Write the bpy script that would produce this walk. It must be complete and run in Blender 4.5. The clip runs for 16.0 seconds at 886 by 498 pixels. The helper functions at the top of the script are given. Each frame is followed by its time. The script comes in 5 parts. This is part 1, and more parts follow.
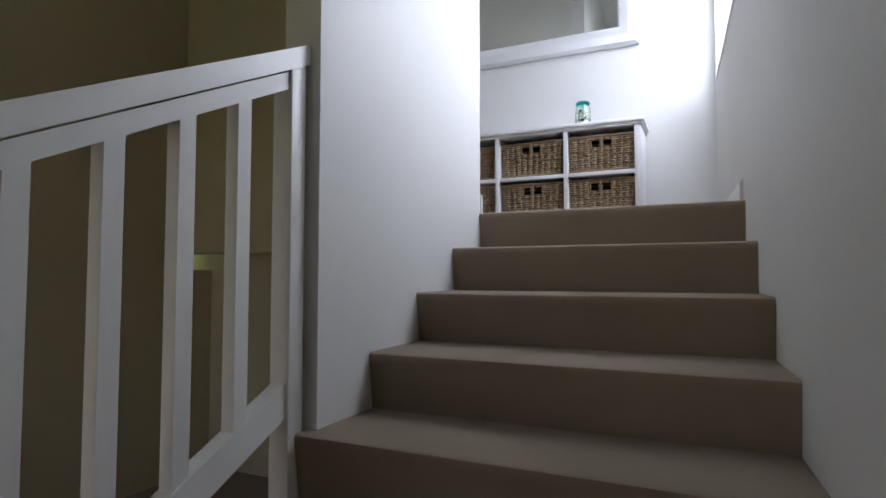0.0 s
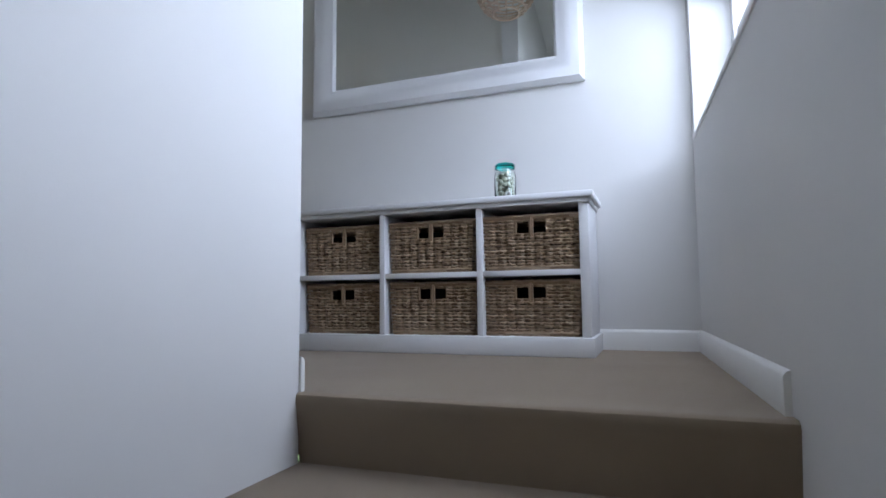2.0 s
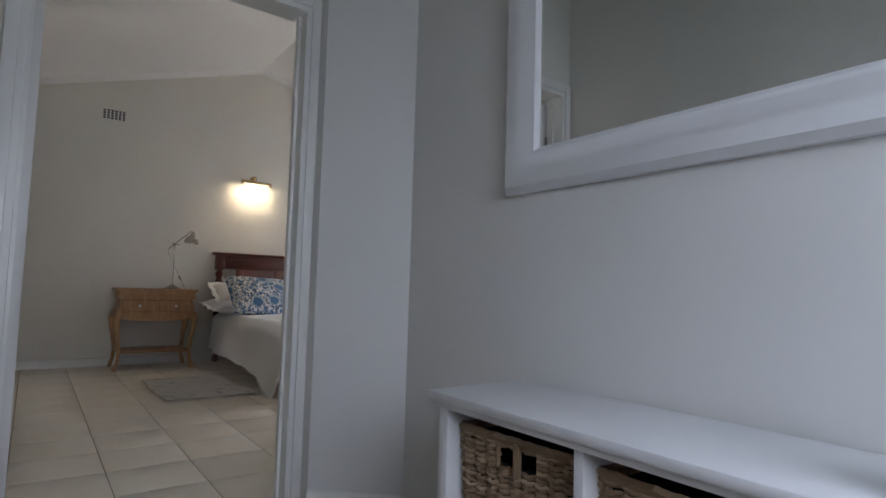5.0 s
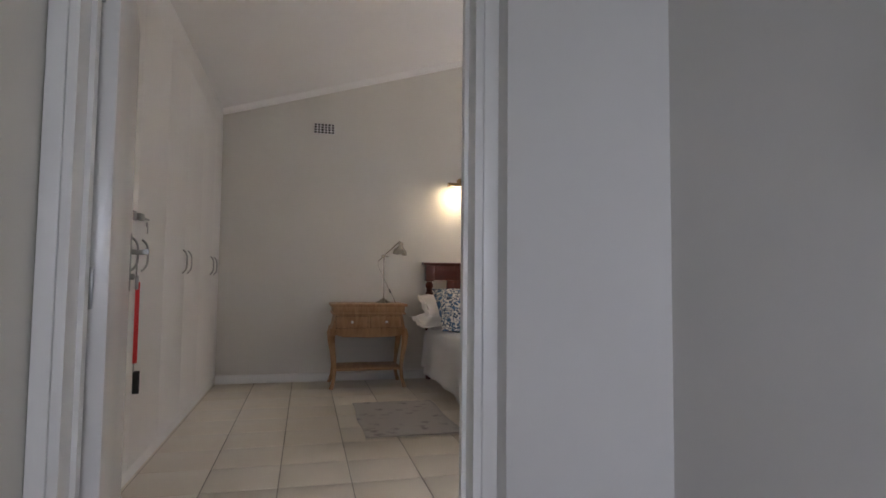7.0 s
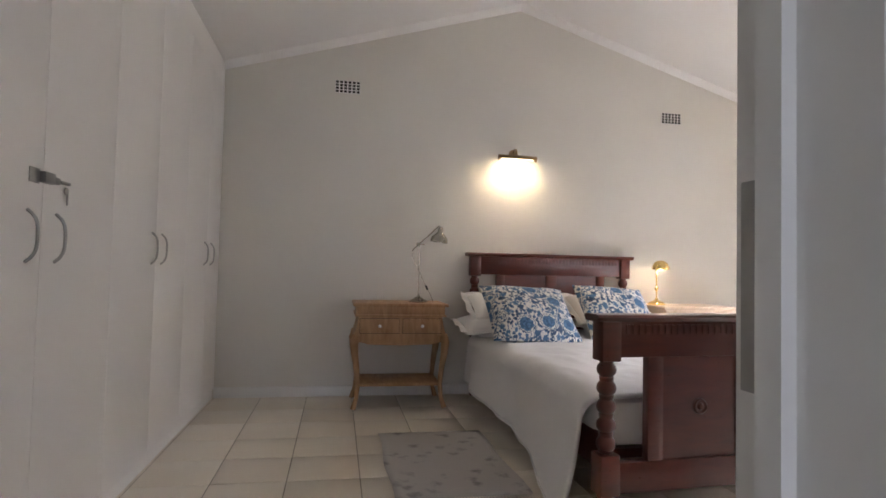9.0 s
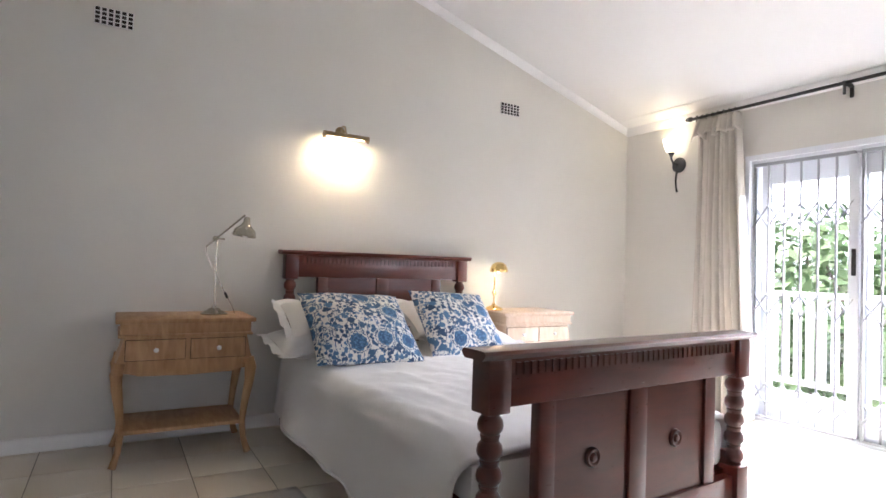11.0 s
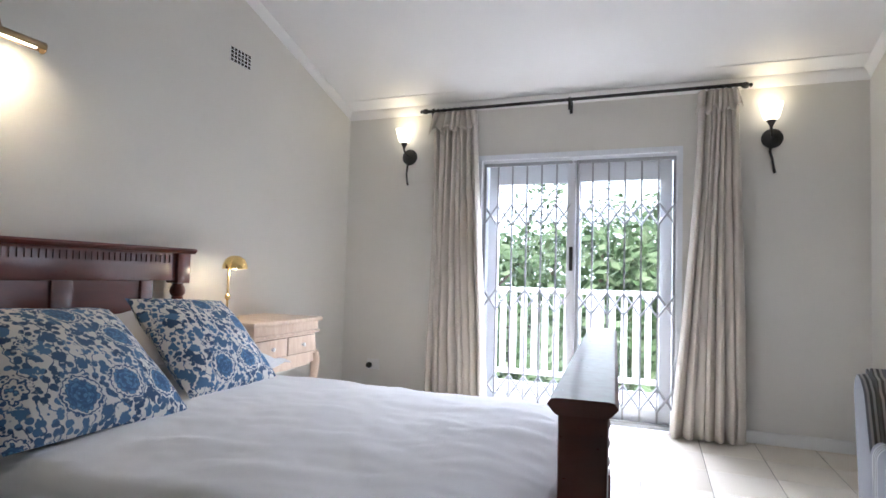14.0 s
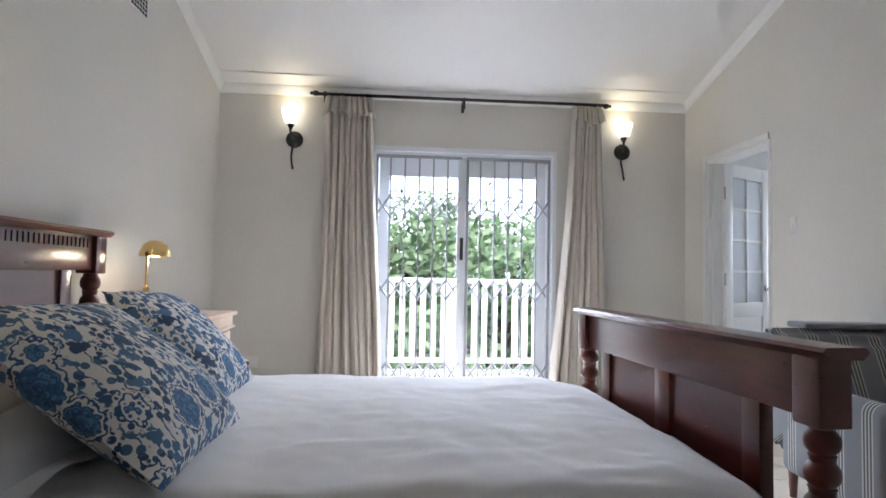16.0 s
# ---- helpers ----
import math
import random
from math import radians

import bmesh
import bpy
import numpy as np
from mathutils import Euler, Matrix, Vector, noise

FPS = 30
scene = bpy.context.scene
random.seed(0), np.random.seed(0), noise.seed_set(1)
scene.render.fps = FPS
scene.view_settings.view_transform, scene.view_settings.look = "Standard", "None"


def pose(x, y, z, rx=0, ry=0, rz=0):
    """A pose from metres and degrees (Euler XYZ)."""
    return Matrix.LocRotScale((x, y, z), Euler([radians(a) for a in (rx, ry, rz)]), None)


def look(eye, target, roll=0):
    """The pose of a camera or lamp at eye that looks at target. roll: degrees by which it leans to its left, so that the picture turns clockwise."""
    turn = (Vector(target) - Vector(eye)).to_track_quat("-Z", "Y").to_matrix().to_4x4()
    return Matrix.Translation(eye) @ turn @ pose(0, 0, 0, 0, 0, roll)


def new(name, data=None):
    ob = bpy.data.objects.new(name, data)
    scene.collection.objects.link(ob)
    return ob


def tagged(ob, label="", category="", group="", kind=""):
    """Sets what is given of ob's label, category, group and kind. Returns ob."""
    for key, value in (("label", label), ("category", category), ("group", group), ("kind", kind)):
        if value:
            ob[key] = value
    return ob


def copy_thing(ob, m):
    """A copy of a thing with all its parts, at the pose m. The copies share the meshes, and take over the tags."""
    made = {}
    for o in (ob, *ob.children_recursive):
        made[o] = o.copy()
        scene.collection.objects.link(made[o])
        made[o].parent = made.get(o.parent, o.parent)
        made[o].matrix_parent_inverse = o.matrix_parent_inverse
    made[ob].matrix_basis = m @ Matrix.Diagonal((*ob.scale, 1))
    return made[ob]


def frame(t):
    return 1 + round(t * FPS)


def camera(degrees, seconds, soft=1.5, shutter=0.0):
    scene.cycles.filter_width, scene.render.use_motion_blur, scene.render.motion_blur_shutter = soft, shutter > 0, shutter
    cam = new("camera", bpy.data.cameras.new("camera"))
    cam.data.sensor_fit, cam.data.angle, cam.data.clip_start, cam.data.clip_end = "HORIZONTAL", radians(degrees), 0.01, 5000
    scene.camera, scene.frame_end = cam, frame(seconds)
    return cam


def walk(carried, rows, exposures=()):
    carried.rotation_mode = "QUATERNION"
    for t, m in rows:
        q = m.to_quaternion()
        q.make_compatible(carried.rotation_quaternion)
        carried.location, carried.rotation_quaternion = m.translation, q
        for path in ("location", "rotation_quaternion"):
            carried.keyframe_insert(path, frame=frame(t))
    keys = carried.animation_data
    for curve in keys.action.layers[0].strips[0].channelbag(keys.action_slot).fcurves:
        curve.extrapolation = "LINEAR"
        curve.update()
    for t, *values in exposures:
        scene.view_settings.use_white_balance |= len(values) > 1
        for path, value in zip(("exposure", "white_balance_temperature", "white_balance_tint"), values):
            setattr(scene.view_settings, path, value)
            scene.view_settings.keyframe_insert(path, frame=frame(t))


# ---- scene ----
cam = camera(76.6, 16.0, soft=1.6)
# seconds, eye, point looked at, roll
PATH = [
    (0, (1.301, 0.876, -0.284), (0.459, 2.687, -0.187), -0.0),
    (0.5, (1.287, 1.206, -0.161), (0.55, 3.062, -0.057), 0.1),
    (1, (1.256, 1.477, -0.05), (0.549, 3.342, 0.092), -0.4),
    (1.5, (1.301, 1.749, 0.136), (0.576, 3.609, 0.265), -0.1),
    (2, (1.212, 2.055, 0.227), (0.513, 3.921, 0.398), -0.6),
    (2.5, (1.208, 2.339, 0.35), (0.474, 4.192, 0.518), 0.2),
    (3, (1.168, 2.565, 0.478), (0.324, 4.372, 0.634), 0.4),
    (3.5, (1.119, 2.815, 0.613), (0.089, 4.523, 0.76), 0.3),
    (4, (1.044, 3.035, 0.718), (-0.17, 4.619, 0.854), 0.2),
    (4.5, (0.943, 3.238, 0.82), (-0.519, 4.596, 0.952), 0.8),
    (4.7, (0.909, 3.28, 0.843), (-0.617, 4.565, 0.981), 1.2),
    (6.8, (0.173, 3.728, 1.032), (-1.754, 4.251, 1.147), 0.8),
    (7, (0.044, 3.777, 1.026), (-1.896, 4.249, 1.14), 0.6),
    (7.5, (-0.228, 3.847, 1.064), (-2.2, 4.163, 1.172), 0.9),
    (8, (-0.509, 3.854, 1.033), (-2.493, 4.084, 1.134), 1.0),
    (8.2, (-0.619, 3.865, 1.038), (-2.604, 4.089, 1.127), 1.1),
    (10.3, (-1.594, 3.924, 1.118), (-3.442, 4.687, 1.179), 1.8),
    (10.5, (-1.642, 3.955, 1.127), (-3.469, 4.767, 1.185), 1.9),
    (11, (-1.869, 4.001, 1.147), (-3.598, 5.005, 1.206), 1.9),
    (11.5, (-2.056, 4.022, 1.152), (-3.683, 5.184, 1.21), 2.0),
    (12, (-2.244, 4.023, 1.129), (-3.702, 5.39, 1.202), 2.0),
    (12.5, (-2.425, 4.067, 1.107), (-3.751, 5.562, 1.19), 2.0),
    (13, (-2.66, 4.059, 1.122), (-3.794, 5.705, 1.205), 1.8),
    (13.5, (-2.948, 4.015, 1.11), (-3.813, 5.815, 1.204), 1.7),
    (14, (-3.196, 3.932, 1.106), (-3.9, 5.801, 1.2), 1.6),
    (14.5, (-3.436, 3.861, 1.106), (-3.978, 5.783, 1.201), 1.5),
    (15, (-3.755, 3.831, 1.085), (-3.984, 5.815, 1.188), 1.4),
    (15.5, (-4.083, 3.784, 1.038), (-4.117, 5.781, 1.144), 1.1),
    (16, (-4.372, 3.721, 1.047), (-4.202, 5.712, 1.137), 1.1),
]
walk(cam, [(t, look(eye, target, roll)) for t, eye, target, roll in PATH],
     exposures=[(0, 1.12, 6300, 16), (0.5, 1.15, 6150, 16), (1.5, 0.8, 5950, 15), (2.2, 0.5, 5850, 15), (3, -0.05, 5850, 14), (3.5, -0.28, 5850, 14), (4, -0.3, 5900, 15), (4.5, -0.08, 6000, 15), (7, 0.3, 6500, 20), (8.2, 0.4, 6500, 20),
                (10.3, 0.85, 6100, 19), (12, 0.9, 5950, 17), (13, 0.7, 5800, 16), (14, 0.24, 5650, 15), (15, 0.03, 5650, 15), (16, 0.12, 5650, 14)])

# ---- light ----
SUN_UP, SUN_TURN = radians(52), radians(196)
world = bpy.data.worlds.new("sky")
scene.world = world
world.use_nodes = True
wn = world.node_tree.nodes
sky = wn.new("ShaderNodeTexSky")
sky.sky_type, sky.sun_disc, sky.sun_elevation, sky.sun_rotation = "NISHITA", False, SUN_UP, SUN_TURN
sky.dust_density = 3.0
world.node_tree.links.new(sky.outputs[0], wn["Background"].inputs[0])
wn["Background"].inputs[1].default_value = 0.15


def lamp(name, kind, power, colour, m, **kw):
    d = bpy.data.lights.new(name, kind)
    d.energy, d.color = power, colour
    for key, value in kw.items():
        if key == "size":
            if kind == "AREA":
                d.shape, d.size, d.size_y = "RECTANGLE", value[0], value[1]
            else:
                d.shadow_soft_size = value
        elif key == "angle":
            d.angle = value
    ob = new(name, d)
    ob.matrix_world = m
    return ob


sun_dir = Vector((math.sin(SUN_TURN) * math.cos(SUN_UP), math.cos(SUN_TURN) * math.cos(SUN_UP), math.sin(SUN_UP)))
lamp("sun", "SUN", 5.0, (1, 0.96, 0.9), look(sun_dir * 30, (0, 0, 0)), angle=radians(15))
# Area lamps standing in for the overcast sky, outside the patio and stair windows.
# Hung above the door head so that its lit panel stays out of view.
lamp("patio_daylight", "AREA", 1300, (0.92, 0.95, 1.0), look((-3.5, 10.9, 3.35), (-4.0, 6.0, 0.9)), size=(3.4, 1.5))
# Added lamp that brightens the bathroom from an opening out of view.
lamp("bath_daylight", "AREA", 22, (0.92, 0.96, 1.0), look((-0.25, 8.62, 1.4), (-0.4, 6.0, 1.0)), size=(0.9, 0.95))
lamp("stair_daylight", "AREA", 22, (0.80, 0.885, 1.0), look((1.685, 3.63, 1.44), (0.45, 3.35, -0.4)), size=(1.4, 1.0))

# ---- materials ----


class Nodes:
    """A small wrapper to build node materials."""

    def __init__(self, name):
        self.m = bpy.data.materials.new(name)
        self.m.use_nodes = True
        self.t = self.m.node_tree
        self.p = self.t.nodes["Principled BSDF"]
        self.co = self.t.nodes.new("ShaderNodeTexCoord").outputs["Object"]

    def link(self, a, b):
        self.t.links.new(a, b)

    def node(self, kind, **inputs):
        n = self.t.nodes.new(kind)
        for k, v in inputs.items():
            sock = n.inputs[k.replace("_", " ")]
            if hasattr(v, "is_linked"):
                self.link(v, sock)
            else:
                sock.default_value = v
        return n

    def noise(self, scale, detail=3.0, stretch=None, dist=0.0):
        co = self.co
        if stretch:
            mp = self.t.nodes.new("ShaderNodeMapping")
            self.link(co, mp.inputs[0])
            mp.inputs["Scale"].default_value = stretch
            co = mp.outputs[0]
        n = self.node("ShaderNodeTexNoise", Vector=co, Scale=scale, Detail=detail, Distortion=dist)
        return n.outputs["Fac"]

    def ramp(self, fac, stops):
        r = self.t.nodes.new("ShaderNodeValToRGB")
        e = r.color_ramp.elements
        while len(e) < len(stops):
            e.new(0.5)
        for el, (pos, col) in zip(e, stops):
            el.position = pos
            el.color = (*col, 1) if len(col) == 3 else col
        self.link(fac, r.inputs[0])
        return r.outputs[0]

    def mix(self, fac, a, b):
        m = self.t.nodes.new("ShaderNodeMix")
        m.data_type = "RGBA"
        for sock, v in ((m.inputs[0], fac), (m.inputs[6], a), (m.inputs[7], b)):
            if hasattr(v, "is_linked"):
                self.link(v, sock)
            else:
                sock.default_value = v if isinstance(v, float) else (*v, 1)
        return m.outputs[2]

    def math(self, op, a, b=0.0):
        m = self.t.nodes.new("ShaderNodeMath")
        m.operation = op
        for sock, v in ((m.inputs[0], a), (m.inputs[1], b)):
            if hasattr(v, "is_linked"):
                self.link(v, sock)
            else:
                sock.default_value = v
        return m.outputs[0]

    def bump(self, height, strength, distance=0.002):
        b = self.node("ShaderNodeBump", Strength=strength, Distance=distance)
        self.link(height, b.inputs["Height"])
        self.link(b.outputs[0], self.p.inputs["Normal"])

    def done(self, colour, rough=0.5, metal=0.0, **extra):
        if hasattr(colour, "is_linked"):
            self.link(colour, self.p.inputs["Base Color"])
        else:
            self.p.inputs["Base Color"].default_value = (*colour, 1)
        if hasattr(rough, "is_linked"):
            self.link(rough, self.p.inputs["Roughness"])
        else:
            self.p.inputs["Roughness"].default_value = rough
        self.p.inputs["Metallic"].default_value = metal
        for k, v in extra.items():
            self.p.inputs[k.replace("_", " ")].default_value = v
        return self.m


def paint(name, c, rough=0.6, vary=0.06, grain=220, bump=0.15, coarse=1.6):
    n = Nodes(name)
    big = n.noise(coarse, 4)
    col = n.ramp(big, [(0.3, [v * (1 - vary) for v in c]), (0.7, [min(1, v * (1 + vary * 0.5)) for v in c])])
    fine = n.noise(grain, 2)
    n.bump(n.math("ADD", fine, n.math("MULTIPLY", n.noise(18, 3), 2.0)), bump)
    return n.done(col, rough)


def metal(name, c, rough=0.25, vary=0.15):
    n = Nodes(name)
    r = n.math("ADD", n.math("MULTIPLY", n.noise(60, 3), vary), rough - vary / 2)
    return n.done(c, r, 1.0)


def wood(name, dark, light, rough=0.35, stretch=(2, 2, 14), scale=3.0, coat=0.0):
    n = Nodes(name)
    g = n.noise(scale, 5, stretch, 0.6)
    fine = n.noise(scale * 7, 3, stretch)
    blotch = n.noise(3.5, 3)
    c1 = n.ramp(g, [(0.3, dark), (0.7, light)])
    col = n.mix(n.math("MULTIPLY", blotch, 0.35), c1, [v * 0.7 for v in dark])
    n.bump(fine, 0.05)
    return n.done(col, n.math("ADD", n.math("MULTIPLY", fine, 0.12), rough - 0.06), 0.0, Coat_Weight=coat, Coat_Roughness=0.2)


def cloth(name, c, rough=0.9, weave=500, bump=0.3, vary=0.06):
    n = Nodes(name)
    big = n.noise(4, 4)
    col = n.ramp(big, [(0.3, [v * (1 - vary) for v in c]), (0.7, c)])
    n.bump(n.noise(weave, 1), bump, 0.001)
    return n.done(col, rough, Sheen_Weight=0.15)


def glow(name, c, strength):
    n = Nodes(name)
    return n.done(c, 0.4, Emission_Color=(*c, 1), Emission_Strength=strength)


M_WALL = paint("wall_paint", (0.72, 0.695, 0.635), 0.65, 0.03)
M_STAIRWALL = paint("stair_wall_paint", (0.72, 0.71, 0.69), 0.6, 0.03, bump=0.08)
# The dim well's warm cast and extra lightness are put into this paint.
M_WELL = paint("warm_cast_well_paint", (0.64, 0.57, 0.40), 0.7, 0.04)
M_CEIL = paint("ceiling_paint", (0.85, 0.84, 0.82), 0.7, 0.02)
M_WHITE = paint("white_enamel", (0.80, 0.79, 0.77), 0.35, 0.03, bump=0.06)
M_TRIM = paint("trim_enamel", (0.78, 0.77, 0.74), 0.3, 0.03, bump=0.06)
M_CUPB = paint("cupboard_paint", (0.80, 0.785, 0.76), 0.45, 0.02, bump=0.08)
M_DOOR = paint("glossy_door_enamel", (0.76, 0.745, 0.72), 0.22, 0.02, bump=0.02)
M_WASH = paint("whitewashed_wood", (0.78, 0.78, 0.79), 0.5, 0.08, grain=90, bump=0.2)
M_GROUT = paint("tile_grout", (0.30, 0.26, 0.20), 0.9, 0.1)
M_ALU = paint("white_aluminium", (0.78, 0.80, 0.83), 0.3, 0.02, bump=0.03)
# White gate enamel, darkened to grey for its backlit look.
M_GATE = paint("backlit_gate_enamel", (0.36, 0.37, 0.38), 0.4, 0.03, bump=0.03)
M_CHROME = metal("brushed_chrome", (0.36, 0.36, 0.35), 0.32)
M_NICKEL = metal("polished_nickel", (0.44, 0.41, 0.35), 0.25)
M_BRASS = metal("polished_brass", (0.80, 0.58, 0.24), 0.18)
M_BRONZE = metal("antique_brass", (0.40, 0.29, 0.16), 0.35)
M_IRON = paint("black_iron", (0.018, 0.016, 0.015), 0.45, 0.2, bump=0.3)
# Near-black for painted shade in cavities and gaps, and for the key fob's plastic.
M_DARK = paint("cavity_shade_and_fob", (0.02, 0.018, 0.015), 0.9, 0.1)
M_MAHOG = wood("mahogany", (0.075, 0.0125, 0.0075), (0.125, 0.021, 0.011), 0.3, (1.2, 1.2, 5), 4.0, 0.4)
M_OAK = wood("limed_oak", (0.36, 0.185, 0.08), (0.54, 0.33, 0.165), 0.55, (2, 9, 2), 3.0)
M_PALEOAK = wood("bleached_oak", (0.60, 0.44, 0.32), (0.74, 0.60, 0.47), 0.55, (2, 9, 2), 3.0)
M_LINEN = cloth("white_linen", (0.80, 0.785, 0.77), vary=0.03)
M_CURTAIN = cloth("curtain_linen", (0.60, 0.545, 0.47), weave=350)
M_RED = cloth("red_webbing", (0.62, 0.02, 0.02), weave=800)
M_TOWEL = cloth("grey_blanket", (0.30, 0.31, 0.33), weave=300)
M_BULB = glow("lamp_bulb", (1.0, 0.83, 0.55), 14.0)
M_SHADE = glow("frosted_shade", (1.0, 0.90, 0.66), 2.4)
M_OVERCAST = glow("overcast_sky", (0.90, 0.95, 1.0), 1.5)
M_GREENPL = paint("grass", (0.10, 0.16, 0.05), 0.9, 0.4)
M_DECK = paint("balcony_tile", (0.55, 0.52, 0.48), 0.7, 0.08)


def make_carpet():
    n = Nodes("beige_carpet")
    c = n.ramp(n.noise(2.5, 4), [(0.3, (0.275, 0.208, 0.142)), (0.7, (0.335, 0.26, 0.182))])
    f = n.noise(900, 2)
    n.bump(f, 0.6, 0.003)
    return n.done(n.mix(n.math("MULTIPLY", f, 0.4), c, (0.20, 0.16, 0.115)), 0.95, Sheen_Weight=0.2)


def make_tile():
    n = Nodes("cream_floor_tile")
    info = n.t.nodes.new("ShaderNodeObjectInfo").outputs["Random"]
    base = n.ramp(info, [(0.0, (0.70, 0.63, 0.52)), (1.0, (0.77, 0.70, 0.59))])
    n.co = n.t.nodes.new("ShaderNodeNewGeometry").outputs["Position"]
    c = n.mix(n.math("MULTIPLY", n.noise(3.5, 5), 0.5), base, (0.63, 0.56, 0.45))
    return n.done(c, n.math("ADD", n.math("MULTIPLY", n.noise(12, 3), 0.08), 0.30), 0.0)


def make_wicker():
    n = Nodes("wicker")
    isl = n.t.nodes.new("ShaderNodeNewGeometry").outputs["Random Per Island"]
    c = n.ramp(isl, [(0.0, (0.24, 0.15, 0.08)), (0.5, (0.40, 0.28, 0.165)), (1.0, (0.56, 0.43, 0.29))])
    c = n.mix(n.math("MULTIPLY", n.noise(45, 4), 0.7), c, (0.17, 0.115, 0.075))
    n.bump(n.noise(250, 3), 0.4)
    return n.done(c, 0.6)


def make_floral():
    """Indigo block-print flowers and leaves on natural white cotton."""
    n = Nodes("indigo_floral_cotton")
    wob = n.node("ShaderNodeTexNoise", Vector=n.co, Scale=11.0, Detail=2.0)
    co = n.node("ShaderNodeMixRGB", Fac=0.018, Color1=n.co, Color2=wob.outputs["Color"]).outputs[0]
    big = n.node("ShaderNodeTexVoronoi", Vector=co, Scale=5.4, Randomness=0.7).outputs["Distance"]
    scal = n.node("ShaderNodeTexVoronoi", Vector=co, Scale=70.0).outputs["Distance"]
    d = n.math("ADD", big, n.math("MULTIPLY", scal, 0.09))
    flower = n.ramp(d, [(0.345, (1, 1, 1)), (0.355, (0, 0, 0))])
    ring = n.ramp(d, [(0.385, (0, 0, 0)), (0.39, (1, 1, 1)), (0.42, (1, 1, 1)), (0.425, (0, 0, 0))])
    clear = n.ramp(d, [(0.44, (0, 0, 0)), (0.46, (1, 1, 1))])
    bud = n.node("ShaderNodeTexVoronoi", Vector=co, Scale=17.0, Randomness=0.9)
    bd_ = n.math("ADD", bud.outputs["Distance"], n.math("MULTIPLY", scal, 0.22))
    buds = n.ramp(bd_, [(0.47, (1, 1, 1)), (0.49, (0, 0, 0))])
    lf = n.node("ShaderNodeTexVoronoi", Vector=co, Scale=40.0)
    leaves = n.ramp(lf.outputs["Distance"], [(0.45, (1, 1, 1)), (0.49, (0, 0, 0))])
    wav = n.node("ShaderNodeTexWave", Vector=co, Scale=8.0, Distortion=7.0, Detail=2.0, Detail_Scale=3.0)
    vine = n.ramp(wav.outputs["Fac"], [(0.93, (0, 0, 0)), (0.95, (1, 1, 1))])
    gap = n.ramp(n.noise(13, 2), [(0.33, (0, 0, 0)), (0.37, (1, 1, 1))])
    small = n.math("MULTIPLY", n.math("MAXIMUM", n.math("MAXIMUM", buds, vine), n.math("MULTIPLY", leaves, gap)), clear)
    petal = n.ramp(n.math("FRACT", n.math("MULTIPLY", d, 15.0)), [(0.25, (0.045, 0.11, 0.23)), (0.45, (0.11, 0.24, 0.41)), (0.85, (0.11, 0.24, 0.41)), (1.0, (0.05, 0.12, 0.24))])
    petal = n.mix(n.ramp(scal, [(0.42, (0, 0, 0)), (0.6, (0.75, 0.75, 0.75))]), petal, (0.035, 0.085, 0.18))
    dark = n.ramp(bud.outputs["Color"], [(0.3, (0.035, 0.075, 0.15)), (0.8, (0.085, 0.18, 0.32))])
    c = n.mix(small, (0.72, 0.70, 0.65), dark)
    c = n.mix(flower, c, petal)
    c = n.mix(ring, c, (0.04, 0.095, 0.20))
    n.bump(n.noise(600, 1), 0.3, 0.001)
    return n.done(c, 0.9)


def make_stripe():
    n = Nodes("striped_ticking")
    uv = n.t.nodes.new("ShaderNodeUVMap").outputs[0]
    x = n.node("ShaderNodeSeparateXYZ", Vector=uv).outputs[0]
    f = n.math("FRACT", n.math("MULTIPLY", x, 6.5))
    A, G, W = (0.13, 0.13, 0.13), (0.26, 0.265, 0.28), (0.58, 0.56, 0.53)
    r = n.ramp(f, [(0.0, G), (0.42, G), (0.43, W), (0.47, W), (0.48, A), (0.53, A), (0.54, W), (0.58, W), (0.59, A), (0.64, A), (0.65, W), (0.69, W),
                   (0.70, A), (0.75, A), (0.76, W), (0.80, W), (0.81, G), (1.0, G)])
    n.bump(n.noise(500, 1), 0.3, 0.001)
    return n.done(r, 0.9)


def make_rug():
    n = Nodes("faded_grey_rug")
    a = n.node("ShaderNodeTexVoronoi", Vector=n.co, Scale=9.0)
    p = n.ramp(n.math("ADD", a.outputs["Distance"], n.math("MULTIPLY", n.noise(26, 4), 0.9)), [(0.5, (0.22, 0.20, 0.20)), (0.8, (0.48, 0.45, 0.42))])
    n.bump(n.noise(700, 1), 0.5, 0.002)
    return n.done(n.mix(n.math("MULTIPLY", n.noise(120, 2), 0.5), p, (0.40, 0.37, 0.35)), 0.95)


def make_glass(name, tint=(1, 1, 1), rough=0.0):
    n = Nodes(name)
    return n.done(tint, rough, 0.0, Transmission_Weight=1.0, IOR=1.45)


def make_leaf():
    n = Nodes("tree_leaf")
    isl = n.t.nodes.new("ShaderNodeNewGeometry").outputs["Random Per Island"]
    c = n.ramp(isl, [(0.0, (0.09, 0.16, 0.06)), (0.6, (0.17, 0.26, 0.11)), (1.0, (0.30, 0.38, 0.20))])
    return n.done(c, 0.6, Subsurface_Weight=0.0)


M_CARPET, M_TILE, M_WICKER, M_FLORAL, M_STRIPE, M_RUG, M_LEAF = make_carpet(), make_tile(), make_wicker(), make_floral(), make_stripe(), make_rug(), make_leaf()
M_GLASS, M_JAR, M_LID = make_glass("clear_glass"), make_glass("jar_glass", (0.93, 0.98, 0.96)), make_glass("teal_glass", (0.03, 0.55, 0.50), 0.1)
M_FROST = paint("frosted_pane", (0.60, 0.64, 0.66), 0.35, 0.05, bump=0.4)
